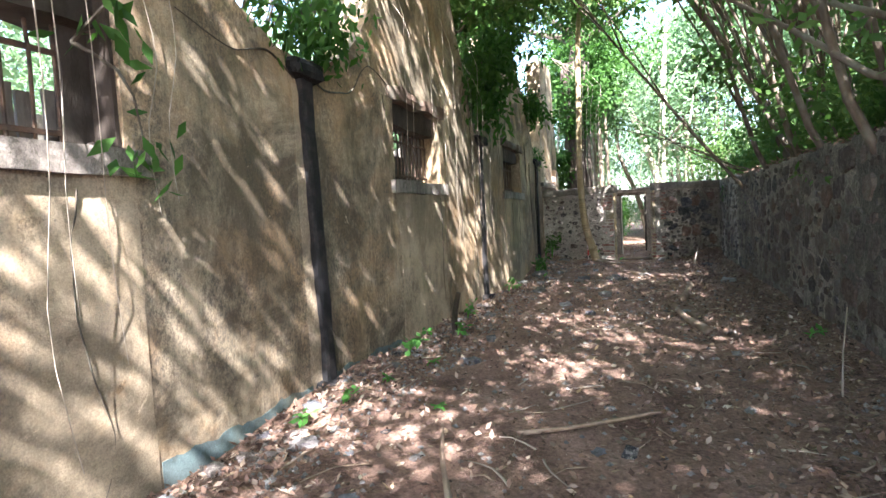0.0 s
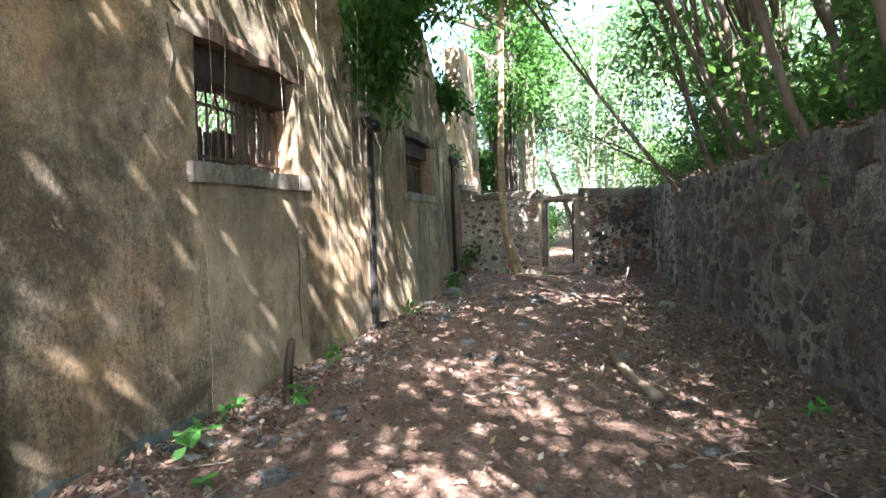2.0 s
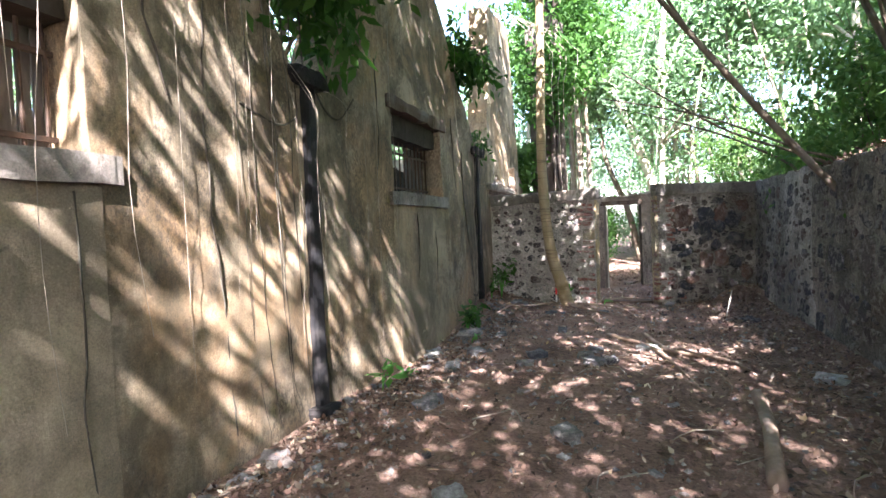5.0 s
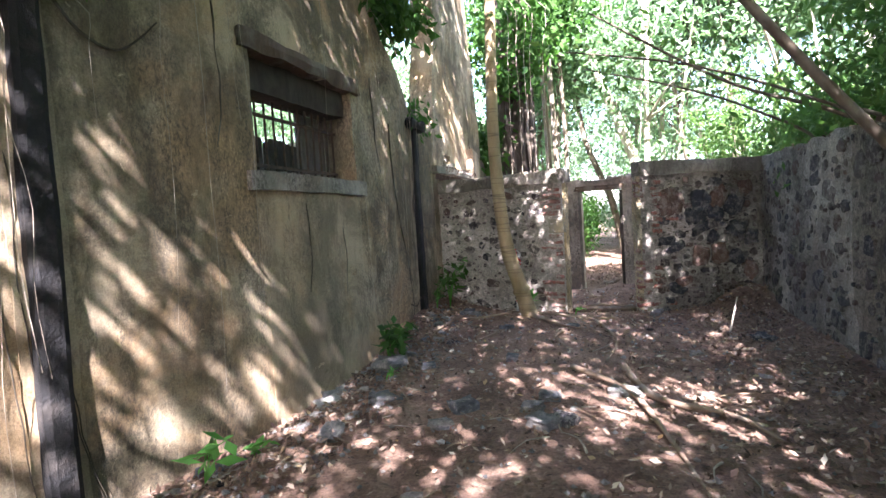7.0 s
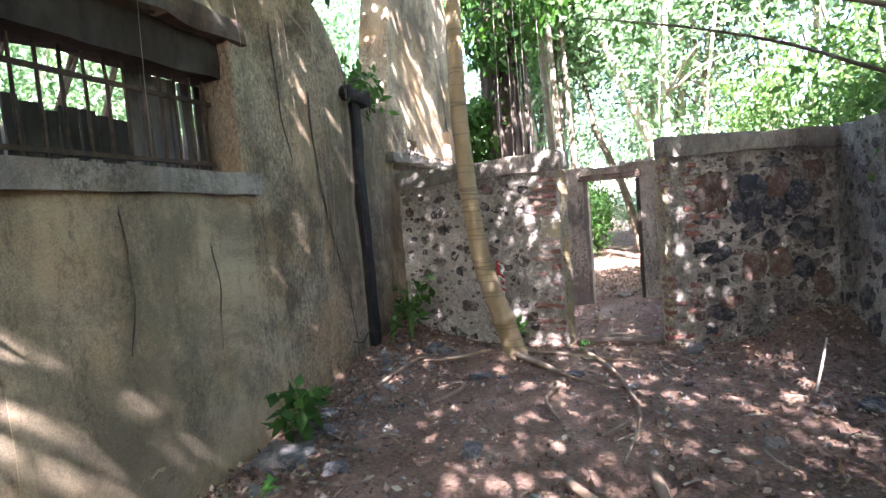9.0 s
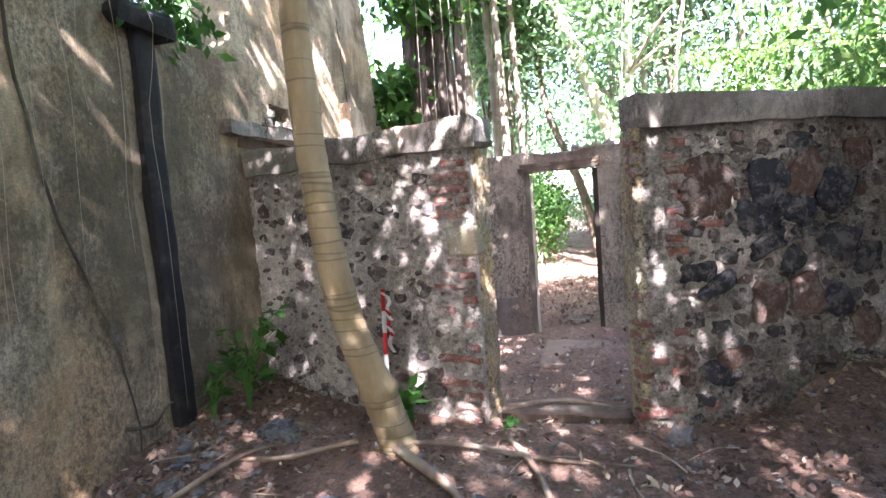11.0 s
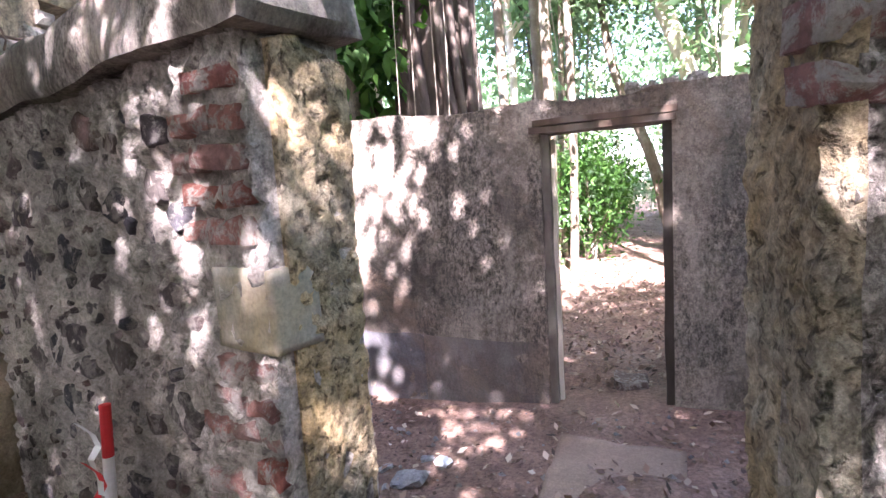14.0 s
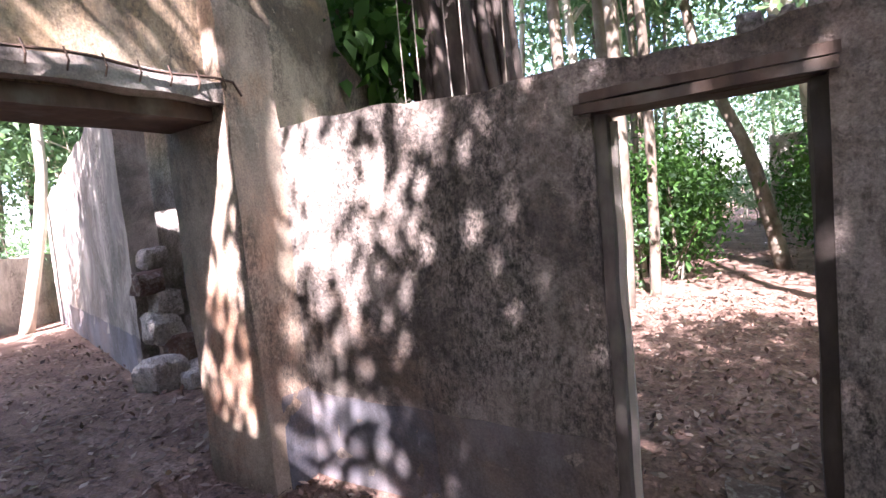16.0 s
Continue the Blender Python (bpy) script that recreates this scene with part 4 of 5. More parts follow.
for k in range(400):
    x, y = rng_t.uniform(-26, 24), rng_t.uniform(22.5, 62)
    if abs(x - 0.3) < 1.4 or y < 24 and x < 0.2 or any((x - a) ** 2 + (y - b) ** 2 < 4.2 for a, b in spots):
        continue
    spots.append((x, y))
    if len(spots) > 68:
        break
for i, (x, y) in enumerate(spots[:3]):
    wood[i].matrix_basis = pose(x, y, 0)
stand(wood, spots[3:], rng_t)
stand(wood, [(-2.4, 24.6), (2.9, 25.2), (-2.3, 27.6), (2.8, 28.6), (-1.9, 31.2), (2.6, 32.0), (0.1, 39.0), (1.4, 41.0)], rng_t, 0.8, 1.0)
side = [(rng_t.uniform(5.5, 20), rng_t.uniform(2, 24)) for k in range(26)] + [(rng_t.uniform(-22, -8), rng_t.uniform(-6, 34)) for k in range(30)] + [(rng_t.uniform(-30, -12), rng_t.uniform(16, 34)) for k in range(24)]
stand(wood, side, rng_t)


def shrub(seed, at, r, h, clumps, per, leaf, leaf_m, label, group="undergrowth shrubs"):
    rng = np.random.default_rng(seed)
    t = tagged(empty("shrub", at), label, "shrub", group)
    c, p = crown_points(rng, (0, 0, h * 0.55), (r, r, h * 0.5), clumps, per, 0.2)
    stems = []
    for k in range(min(12, clumps)):
        e = Vector(c[k])
        stems.append(tube(curve_points([(0.15 * math.cos(k * 2.4), 0.15 * math.sin(k * 2.4), -0.1), (e.x * 0.3, e.y * 0.3, e.z * 0.5), tuple(e)], 6), taper(0.022, 0.005, 6), 5))
    mesh_ob("stem", *join(*stems), M_BARK, t)
    leaves("foliage", p, rng.uniform(0.6, 1.3, len(p)) * leaf, leaf_m, t, normal=(0, 0, 0.7), rng=rng, droop=0.5, fat=0.38)
    return t


bushes = [shrub(300 + i, (3.9 + 0.3 * i, 2 + 3 * i, 0), 1.15, 4.0 + 0.5 * i, 84, 48, 0.145, M_LEAF, "dense leafy shrub growing over the boundary wall", "shrubs behind the east wall") for i in range(3)]
stand(bushes, [(rng_t.uniform(3.7, 5.6), y + rng_t.uniform(-0.4, 0.4)) for y in np.arange(-1, 17.5, 1.15)], rng_t, 0.75, 1.05)
rng_b = np.random.default_rng(58)
stand(bushes, [(float(rng_b.uniform(3.8, 5.4)), y) for y in np.arange(5.0, 17.0, 1.5)] + [(3.9, 17.6), (5.0, 18.4), (4.0, 19.3), (6.2, 17.4), (5.4, 20.2), (3.3, 20.9), (6.6, 19.2), (4.6, 21.8)], rng_b, 0.8, 1.1)
low = [shrub(330 + i, (-4.6 + 3 * i, 24.5, 0), 1.0, 1.7, 36, 56, 0.115, M_LEAF_FAR, "haze-pale green undergrowth bush at the wood's edge") for i in range(2)]
stand(low, [(0.7, 36.5), (-0.7, 35.5), (1.9, 34.5), (-1.7, 33.0), (2.3, 30.0), (-1.6, 28.5), (-1.8, 25.5), (2.1, 27.0)], rng_t, 0.9, 1.4)
stand(low, [(x, 47 + 3 * math.sin(3 * x)) for x in np.arange(-6, 7, 1.2)] + [(rng_t.uniform(-22, -11.5), rng_t.uniform(15, 34)) for k in range(30)] + [(x, y) for x, y in [(rng_t.uniform(-16, 18), rng_t.uniform(21.5, 50)) for k in range(130)] if abs(x - 0.3) > 1.6], rng_t, 0.7, 1.5)

shady = shrub(350, (-0.6, 25.4, 0), 0.8, 2.6, 70, 40, 0.13, M_LEAF_DARK, "dark green bush beside the forest path", "bushes by the path")
for x, y, r in ((-1.2, 26.4, 40), (-0.5, 28.0, 130), (-1.5, 24.4, 220), (1.9, 26.2, 75), (2.3, 24.6, 300), (1.7, 29.4, 190)):
    copy_thing(shady, pose(x, y, 0, 0, 0, r))

# the ringed tree that stands in the passage
t = tagged(empty("tree", (-0.5, 15.3, 0.0)), "slender tan tree with ringed bark leaning in the passage", "tree")
knots = [(0.06, 0.0, -0.15), (-0.1, -0.06, 0.45), (-0.24, -0.15, 1.0), (-0.33, -0.18, 1.8), (-0.36, -0.2, 2.8), (-0.34, -0.1, 4.2), (-0.3, 0.1, 6.5), (-0.1, 0.2, 8.6)]
n = 170
pts = curve_points(knots, n)
rad = [0.114 - 0.055 * i / n + 0.055 * math.exp(-i / 7) + (0.004 if i % 4 == 0 else 0) + (0.02 * math.exp(-((i - 24) / 1.6) ** 2)) for i in range(n)]
mesh_ob("trunk", *tube(pts, rad, 14, 0.08), M_BARK_TAN, t, True)
rng = np.random.default_rng(5)
c, p = crown_points(rng, (0.2, 0.2, 7.7), (1.8, 1.8, 1.2), 60, 46, 0.35)
leaves("crown", p, rng.uniform(0.15, 0.3, len(p)), M_LEAF, t, normal=(0, 0, 0.5), rng=rng)

# the great fig behind the inner court
fig = tagged(empty("fig_tree", (-1.5, 20.2, 0)), "massive dark fig tree wrapped in hanging aerial roots", "tree")
strands = [tube(curve_points([(0, 0, -0.2), (0.05, 0, 2.0), (-0.1, 0.1, 5.0), (0.2, 0.3, 9.0)], 14), taper(0.42, 0.25, 14), 14, 0.35)]
rng = np.random.default_rng(31)
for k in range(34):
    w = rng.uniform(0, 2 * math.pi)
    strands.append(tube(curve_points([(0.55 * math.cos(w), 0.45 * math.sin(w), -0.1), (0.46 * math.cos(w + 0.2), 0.42 * math.sin(w + 0.2), 1.8), (0.44 * math.cos(w - 0.15), 0.4 * math.sin(w - 0.15), 3.6), (0.5 * math.cos(w + 0.3), 0.4 * math.sin(w + 0.3), 7)], 12),
                        taper(rng.uniform(0.03, 0.1), 0.03, 12), 6, 0.9, seed=k))
mesh_ob("trunk", *join(*strands), M_BARK_FIG, fig, True)
for k in range(6):
    w = k * 1.05
    mesh_ob("limb", *tube(curve_points([(0, 0, 7.4 + 0.2 * k), (1.2 * math.cos(w), 1.2 * math.sin(w), 8.3), (3.0 * math.cos(w), 3.0 * math.sin(w), 9.2)], 9), taper(0.16, 0.04, 9), 7, 0.3), M_BARK_FIG, fig)
c, p = crown_points(rng, (0, 0.3, 7.2), (2.8, 2.4, 2.0), 64, 40, 0.35)
leaves("crown", p, rng.uniform(0.14, 0.26, len(p)), M_LEAF_DARK, fig, normal=(0, 0, 0.5), rng=rng)
c, p = crown_points(rng, (-0.6, -0.3, 3.2), (0.45, 0.4, 0.9), 30, 26, 0.2)
c2, p2 = crown_points(rng, (0.1, -0.6, 5.4), (1.1, 0.5, 1.1), 44, 26, 0.25)
p = np.concatenate([p, p2])
leaves("foliage", p, rng.uniform(0.16, 0.3, len(p)), M_LEAF_DARK, fig, rng=rng, droop=1.0)


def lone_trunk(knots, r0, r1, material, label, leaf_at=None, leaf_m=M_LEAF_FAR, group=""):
    base = Vector(knots[0])
    t = tagged(empty("tree", base), label, "tree", group)
    pts = [p - base for p in curve_points(knots, 18)]
    mesh_ob("trunk", *tube(pts, taper(r0, r1, 18), 8, 0.2), material, t, True)
    if leaf_at:
        rg = np.random.default_rng(int(abs(base.x * 100)))
        c, p = crown_points(rg, pts[-1], leaf_at, 40, 56, 0.5)
        leaves("crown", p, rg.uniform(0.13, 0.26, len(p)), leaf_m, t, normal=(0, 0, 0.5), rng=rg)
    return t


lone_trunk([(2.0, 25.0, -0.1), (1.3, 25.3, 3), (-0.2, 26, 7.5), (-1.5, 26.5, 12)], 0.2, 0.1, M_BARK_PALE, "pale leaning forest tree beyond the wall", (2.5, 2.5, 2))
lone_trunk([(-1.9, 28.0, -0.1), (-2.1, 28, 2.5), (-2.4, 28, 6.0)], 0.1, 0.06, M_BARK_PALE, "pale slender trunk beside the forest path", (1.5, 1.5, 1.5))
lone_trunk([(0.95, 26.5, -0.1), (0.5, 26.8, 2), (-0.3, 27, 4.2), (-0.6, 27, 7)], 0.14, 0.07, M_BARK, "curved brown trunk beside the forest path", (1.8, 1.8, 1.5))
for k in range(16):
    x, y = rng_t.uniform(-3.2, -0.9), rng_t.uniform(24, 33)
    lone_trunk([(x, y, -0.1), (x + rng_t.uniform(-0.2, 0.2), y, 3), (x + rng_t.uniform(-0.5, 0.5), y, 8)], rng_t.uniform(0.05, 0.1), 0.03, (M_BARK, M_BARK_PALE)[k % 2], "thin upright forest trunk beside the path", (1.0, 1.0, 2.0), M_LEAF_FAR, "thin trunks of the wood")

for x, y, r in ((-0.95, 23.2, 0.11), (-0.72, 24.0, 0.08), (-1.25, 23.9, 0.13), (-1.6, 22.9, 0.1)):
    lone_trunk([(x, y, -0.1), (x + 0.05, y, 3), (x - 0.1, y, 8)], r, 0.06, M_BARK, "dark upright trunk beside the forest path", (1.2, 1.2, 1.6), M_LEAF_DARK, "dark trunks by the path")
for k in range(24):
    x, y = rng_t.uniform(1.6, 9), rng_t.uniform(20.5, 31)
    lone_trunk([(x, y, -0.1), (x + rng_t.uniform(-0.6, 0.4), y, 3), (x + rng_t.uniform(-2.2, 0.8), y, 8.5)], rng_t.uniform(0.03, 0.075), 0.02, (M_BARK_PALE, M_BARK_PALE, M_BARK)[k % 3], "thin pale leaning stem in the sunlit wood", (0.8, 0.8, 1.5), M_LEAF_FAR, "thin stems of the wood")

# limbs reaching over the east wall
def limb(knots, r0, r1, label, sprays=5, seed=0, leaf=0.16):
    base = Vector(knots[0])
    t = tagged(empty("overhanging_branch", base), label, "branch", "overhanging branches")
    pts = [p - base for p in curve_points(knots, 16)]
    mesh_ob("branch", *tube(pts, taper(r0, r1, 16), 7, 0.2), M_BARK, t, True)
    rg = np.random.default_rng(seed)
    c = np.array([pts[i] for i in rg.integers(6, 16, sprays)]) + rg.normal(size=(sprays, 3)) * 0.3
    p = np.repeat(c, 36, 0) + rg.normal(size=(sprays * 36, 3)) * 0.22
    leaves("foliage", p, rg.uniform(0.7, 1.3, len(p)) * leaf, M_LEAF, t, rng=rg, droop=0.7, fat=0.4)
    return t


limb([(4.0, 4.2, -0.1), (3.8, 4.4, 1.5), (3.2, 4.85, 2.2), (2.65, 5.4, 2.42), (2.38, 6.2, 3.0), (1.7, 7.4, 4.06), (1.2, 8.3, 4.8)], 0.045, 0.018, "brown bough arching over the boundary wall", 3, 1)
limb([(4.0, 4.6, -0.1), (3.6, 4.9, 2.0), (2.9, 5.9, 3.0), (2.2, 7.1, 3.9), (1.6, 8.2, 5.0)], 0.05, 0.02, "thin brown bough arching over the boundary wall", 3, 2)
limb([(3.9, 15.6, -0.1), (3.4, 15.8, 2.0), (2.6, 16.0, 2.75), (1.6, 16.3, 3.3), (0.3, 16.9, 3.9)], 0.03, 0.01, "bare leaning branch over the end wall", 3, 3)
limb([(3.25, 13.9, -0.1), (3.2, 13.9, 1.9), (2.75, 13.8, 2.32), (1.9, 14.1, 2.8), (0.55, 14.5, 3.9)], 0.03, 0.012, "thin bare branch rising from the boundary wall", 2, 4, 0.13)
limb([(3.3, 13.7, -0.1), (3.2, 13.8, 2.0), (2.7, 13.8, 2.4), (1.6, 14.4, 3.1), (0.2, 15.2, 3.7)], 0.026, 0.01, "thin bare branch rising from the boundary wall", 2, 6, 0.13)
limb([(3.9, 9.0, -0.1), (3.5, 9.2, 2.2), (2.9, 9.6, 3.3), (2.4, 10.2, 4.1)], 0.022, 0.009, "leafy branch leaning over the boundary wall", 12, 5, 0.2)

# creepers and roots on the house wall
def hanging_mass(at, spread, n, leaf, label, seed, droop=1.2):
    rg = np.random.default_rng(seed)
    t = tagged(empty("creeper", at), label, "creeper", "creepers on the house wall")
    c = rg.normal(size=(n, 3)) * np.array(spread) * 0.55
    for q in c[:10]:
        mesh_ob("stem", *tube(curve_points([(-0.15, 0, 0.1), tuple(Vector(q) * 0.5 + Vector((0.08, 0, 0.15))), tuple(q)], 6), taper(0.014, 0.004, 6), 5), M_ROOTLET, t)
    p = np.repeat(c, 26, 0) + rg.normal(size=(n * 26, 3)) * 0.13
    leaves("foliage", p, rg.uniform(0.6, 1.4, len(p)) * leaf, M_LEAF_DARK, t, rng=rg, droop=droop, fat=0.4)


hanging_mass((LX + 0.1, 4.4, 3.4), (0.35, 0.6, 0.28), 24, 0.13, "dark green creeper over the top of a downpipe", 1)
hanging_mass((LX + 0.15, 9.75, 4.1), (0.35, 0.6, 0.8), 75, 0.17, "thick dark creeper spilling over the broken wall", 2)
hanging_mass((LX + 0.3, 10.6, 4.9), (0.4, 0.6, 0.5), 40, 0.17, "thick dark creeper spilling over the broken wall", 3)
hanging_mass((LX - 0.2, 15.7, 3.15), (0.2, 0.45, 0.22), 16, 0.12, "small ferns growing on the crumbled wall top", 4)
hanging_mass((LX + 0.15, 14.3, 4.5), (0.4, 0.5, 0.4), 36, 0.17, "leafy creeper hanging over the sloping wall top", 5)
hanging_mass((LX + 0.12, 2.3, 2.55), (0.1, 0.25, 0.4), 2, 0.15, "young creeper with large leaves across the barred window", 6)
hanging_mass((LX - 0.5, 19.4, 3.3), (0.3, 0.4, 0.5), 30, 0.2, "dark leaves behind the end of the wall", 7)
hanging_mass((LX + 0.6, 7.0, 5.9), (0.7, 1.6, 0.5), 60, 0.18, "leafy creeper hanging high over the wall", 8)


def strand(y, x, z1, z0, r, sway, seed, material=M_VINE, name="hanging_root", label="thin pale aerial root hanging before the wall", group="aerial roots"):
    if name == "hanging_root" and y < 18.5:
        z1 = min(z1, gable(y + 3) - 0.12)
    k = [((x if i else min(x, LX + 0.01)) + (sway if i else 0) * wob(y, i, seed, 1.7), y + sway * wob(i, y, seed, 1.3), z1 + (z0 - z1) * i / 5) for i in range(6)]
    b = Vector(k[0])
    tagged(mesh_ob(name, [v - b for v in tube(curve_points(k, 14), taper(r, r * 0.5, 14), 5)[0]], tube(curve_points(k, 14), taper(r, r * 0.5, 14), 5)[1], material), label, "root", group).location = b


rng = np.random.default_rng(77)
for k in range(9):
    strand(rng.uniform(8.2, 10.0), LX + rng.uniform(0.06, 0.45), rng.uniform(4.2, 5.6), rng.uniform(0.2, 2.2), rng.uniform(0.0015, 0.003), 0.05, k)
for k in range(16):
    strand(rng.uniform(10.2, 15.0), LX + rng.uniform(0.05, 0.5), rng.uniform(3.6, 5.6), rng.uniform(0.3, 2.4), rng.uniform(0.0015, 0.003), 0.05, k + 50)
for k in range(6):
    strand(rng.uniform(5.8, 8.4), LX + rng.uniform(0.05, 0.3), rng.uniform(4.0, 5.6), rng.uniform(0.5, 2.4), rng.uniform(0.002, 0.004), 0.08, k + 90)
for k in range(5):
    strand(rng.uniform(0.6, 3.0), LX + rng.uniform(0.05, 0.2), 4.2, rng.uniform(0.2, 1.9), rng.uniform(0.003, 0.006), 0.12, k + 120)
for x, y in ((-1.15, 18.9), (-0.85, 18.95), (-1.0, 19.0), (-0.6, 19.0), (-1.4, 19.1)):
    strand(y, x, 7.0, 2.0, 0.007, 0.06, int(10 * x), label="pale aerial root hanging from the fig")


def creep(knots, r, seed=0):
    """A dark rootlet that clings to the house wall; knots by distance along it and height."""
    pts = curve_points([(LX + 0.012, y, z) for y, z in knots], 24)
    pts = [p + Vector((0.01 * wob(*p, 3, seed), 0.03 * wob(*p, 4, seed + 2), 0.03 * wob(*p, 4, seed + 5))) for p in pts]
    b = pts[0].copy()
    v, f = tube([p - b for p in pts], taper(r, r * 0.45, 24), 5, 0.4)
    tagged(mesh_ob("clinging_root", v, f, M_ROOTLET), "dark thin root clinging to the rendered wall", "root", "roots on the wall").location = b


creep([(4.5, 3.02), (4.65, 2.9), (5.0, 2.9), (5.3, 3.0), (5.6, 3.34), (6.1, 3.25)], 0.013, 1)
creep([(4.25, 2.9), (3.9, 3.05), (3.5, 2.95), (3.0, 3.1)], 0.01, 2)
creep([(5.95, 3.1), (5.98, 2.9), (5.96, 2.6)], 0.009, 3)
creep([(7.7, 1.85), (7.72, 1.2), (7.69, 0.5), (7.75, 0.0)], 0.008, 4)
creep([(8.7, 3.4), (8.62, 2.4), (8.7, 1.2), (8.75, 0.1)], 0.009, 5)
creep([(8.3, 3.6), (8.2, 3.0), (8.35, 2.5)], 0.014, 6)
creep([(9.0, 2.6), (9.4, 2.5), (9.7, 2.6)], 0.013, 7)
creep([(10.0, 2.9), (10.35, 2.7), (10.7, 3.0)], 0.012, 8)
creep([(14.35, 2.9), (14.45, 1.9), (14.75, 0.9), (14.85, 0.2), (14.8, -0.1)], 0.011, 9)
creep([(14.75, 0.33), (14.95, 0.25), (15.15, 0.36), (15.35, 0.2)], 0.012, 10)
creep([(13.9, 3.4), (13.92, 2.6), (14.0, 2.2)], 0.01, 11)
creep([(11.2, 3.6), (11.25, 2.6), (11.18, 2.2)], 0.009, 12)
creep([(12.9, 1.85), (13.0, 1.2), (12.95, 0.5)], 0.007, 13)
creep([(12.3, 1.85), (12.32, 1.3), (12.28, 0.9)], 0.007, 14)
creep([(2.2, 1.8), (2.15, 1.0), (2.3, 0.3), (2.2, -0.1)], 0.006, 15)
creep([(1.6, 1.8), (1.7, 1.1), (1.65, 0.3)], 0.006, 16)
creep([(18.2, 4.0), (18.32, 3.0), (18.38, 2.4), (18.42, 2.2)], 0.009, 17)
for k in range(8):
    y = 9.05 + 0.1 * k + 0.12 * rng.normal()
    creep([(y, 3.8), (y + 0.08, 2.6), (y + 0.1, 1.4), (y + 0.16, 0.4), (y + 0.25, -0.05)], rng.uniform(0.003, 0.006), 20 + k)

# ---- on the ground ----
def seedling(x, y, h, n, leaf, seed, lean=(0.1, 0.0), z=None):
    rg = np.random.default_rng(seed)
    z = bed(x, y) if z is None else z
    t = tagged(empty("seedling", (x, y, z)), "green seedling with broad leaves at the foot of the wall", "plant", "seedlings")
    at = []
    for k in range(n):
        w = k * 2.4 + rg.uniform(-0.4, 0.4)
        f = rg.uniform(0.35, 1.0)
        e = Vector((lean[0] * f + math.cos(w) * 0.3 * h * f, lean[1] * f + math.sin(w) * 0.3 * h * f, h * f))
        mesh_ob("stem", *tube(curve_points([(0, 0, -0.03), (e.x * 0.3, e.y * 0.3, e.z * 0.7), tuple(e)], 5), taper(0.006, 0.003, 5), 4), M_SEEDLING, t)
        at += [tuple(e)] * 3
    at = np.array(at)
    leaves("foliage", at, rg.uniform(0.7, 1.3, len(at)) * leaf, M_LEAF_DARK if h > 0.33 else M_SEEDLING, t, normal=(0, 0, 2.0), spread=0.6, fat=0.5, rng=rg)


for i, q in enumerate([(-1.75, 3.5, 0.18, 5, 0.10), (-1.6, 3.9, 0.15, 5, 0.10), (-1.7, 5.4, 0.22, 6, 0.13), (-1.8, 5.9, 0.2, 5, 0.11), (-1.55, 4.5, 0.08, 4, 0.08), (-1.45, 6.35, 0.2, 5, 0.13), (-1.75, 7.6, 0.3, 6, 0.1),
                       (-1.85, 10.5, 0.3, 6, 0.16), (-1.8, 10.9, 0.15, 4, 0.1), (-1.75, 13.1, 0.5, 16, 0.17), (-1.85, 13.4, 0.35, 10, 0.16), (-1.8, 15.5, 0.75, 22, 0.15), (-1.95, 15.3, 0.5, 12, 0.14),
                       (-0.65, 15.62, 0.25, 9, 0.14), (-1.5, 12.5, 0.12, 4, 0.08), (-1.3, 5.0, 0.06, 4, 0.07), (0.1, 15.7, 0.12, 5, 0.07), (-0.75, 3.9, 0.06, 3, 0.07), (2.4, 6.6, 0.12, 4, 0.08)]):
    seedling(*q, seed=400 + i)


def stick(knots, r0, r1, label, name="fallen_branch", material=M_TWIG, n=12, group="fallen branches"):
    ks = [(x, y, bed(x, y) + z) for x, y, z in knots]
    b = Vector(ks[0])
    v, f = tube([p - b for p in curve_points(ks, n)], taper(r0, r1, n), 7, 0.35)
    tagged(mesh_ob(name, v, f, material, None, True), label, "branch", group).location = b


stick([(1.5, 6.9, 0.03), (1.3, 7.6, 0.05), (1.24, 8.25, 0.05)], 0.05, 0.035, "weathered fallen branch lying on the trodden soil")
stick([(1.36, 9.1, 0.04), (1.5, 9.9, 0.06), (1.58, 10.7, 0.04)], 0.055, 0.045, "thick weathered log lying on the trodden soil")
stick([(0.0, 3.6, 0.02), (0.4, 3.85, 0.03), (0.95, 4.3, 0.02)], 0.018, 0.012, "thin dry stick lying among leaves")
stick([(-0.15, 2.7, 0.02), (-0.35, 3.1, 0.04), (-0.55, 3.6, 0.02)], 0.02, 0.01, "thin dry stick lying among leaves")
stick([(-0.3, 2.7, 0.01), (0.3, 2.65, 0.02), (0.8, 2.5, 0.01)], 0.025, 0.015, "half-buried root across the path")
stick([(-1.5, 6.36, -0.05), (-1.46, 6.32, 0.3), (-1.38, 6.26, 0.58)], 0.045, 0.028, "dark rotten stump standing by the wall", "stump", M_BARK_FIG)
stick([(2.2, 4.9, -0.03), (2.25, 5.05, 0.3), (2.32, 5.2, 0.62)], 0.008, 0.005, "pale dry stalk standing in the leaves", "dry_stalk", M_VINE)
stick([(1.95, 14.6, -0.03), (2.0, 14.62, 0.2), (2.05, 14.65, 0.42)], 0.011, 0.008, "pale dry stalk standing in the leaves", "dry_stalk", M_PALEWOOD)
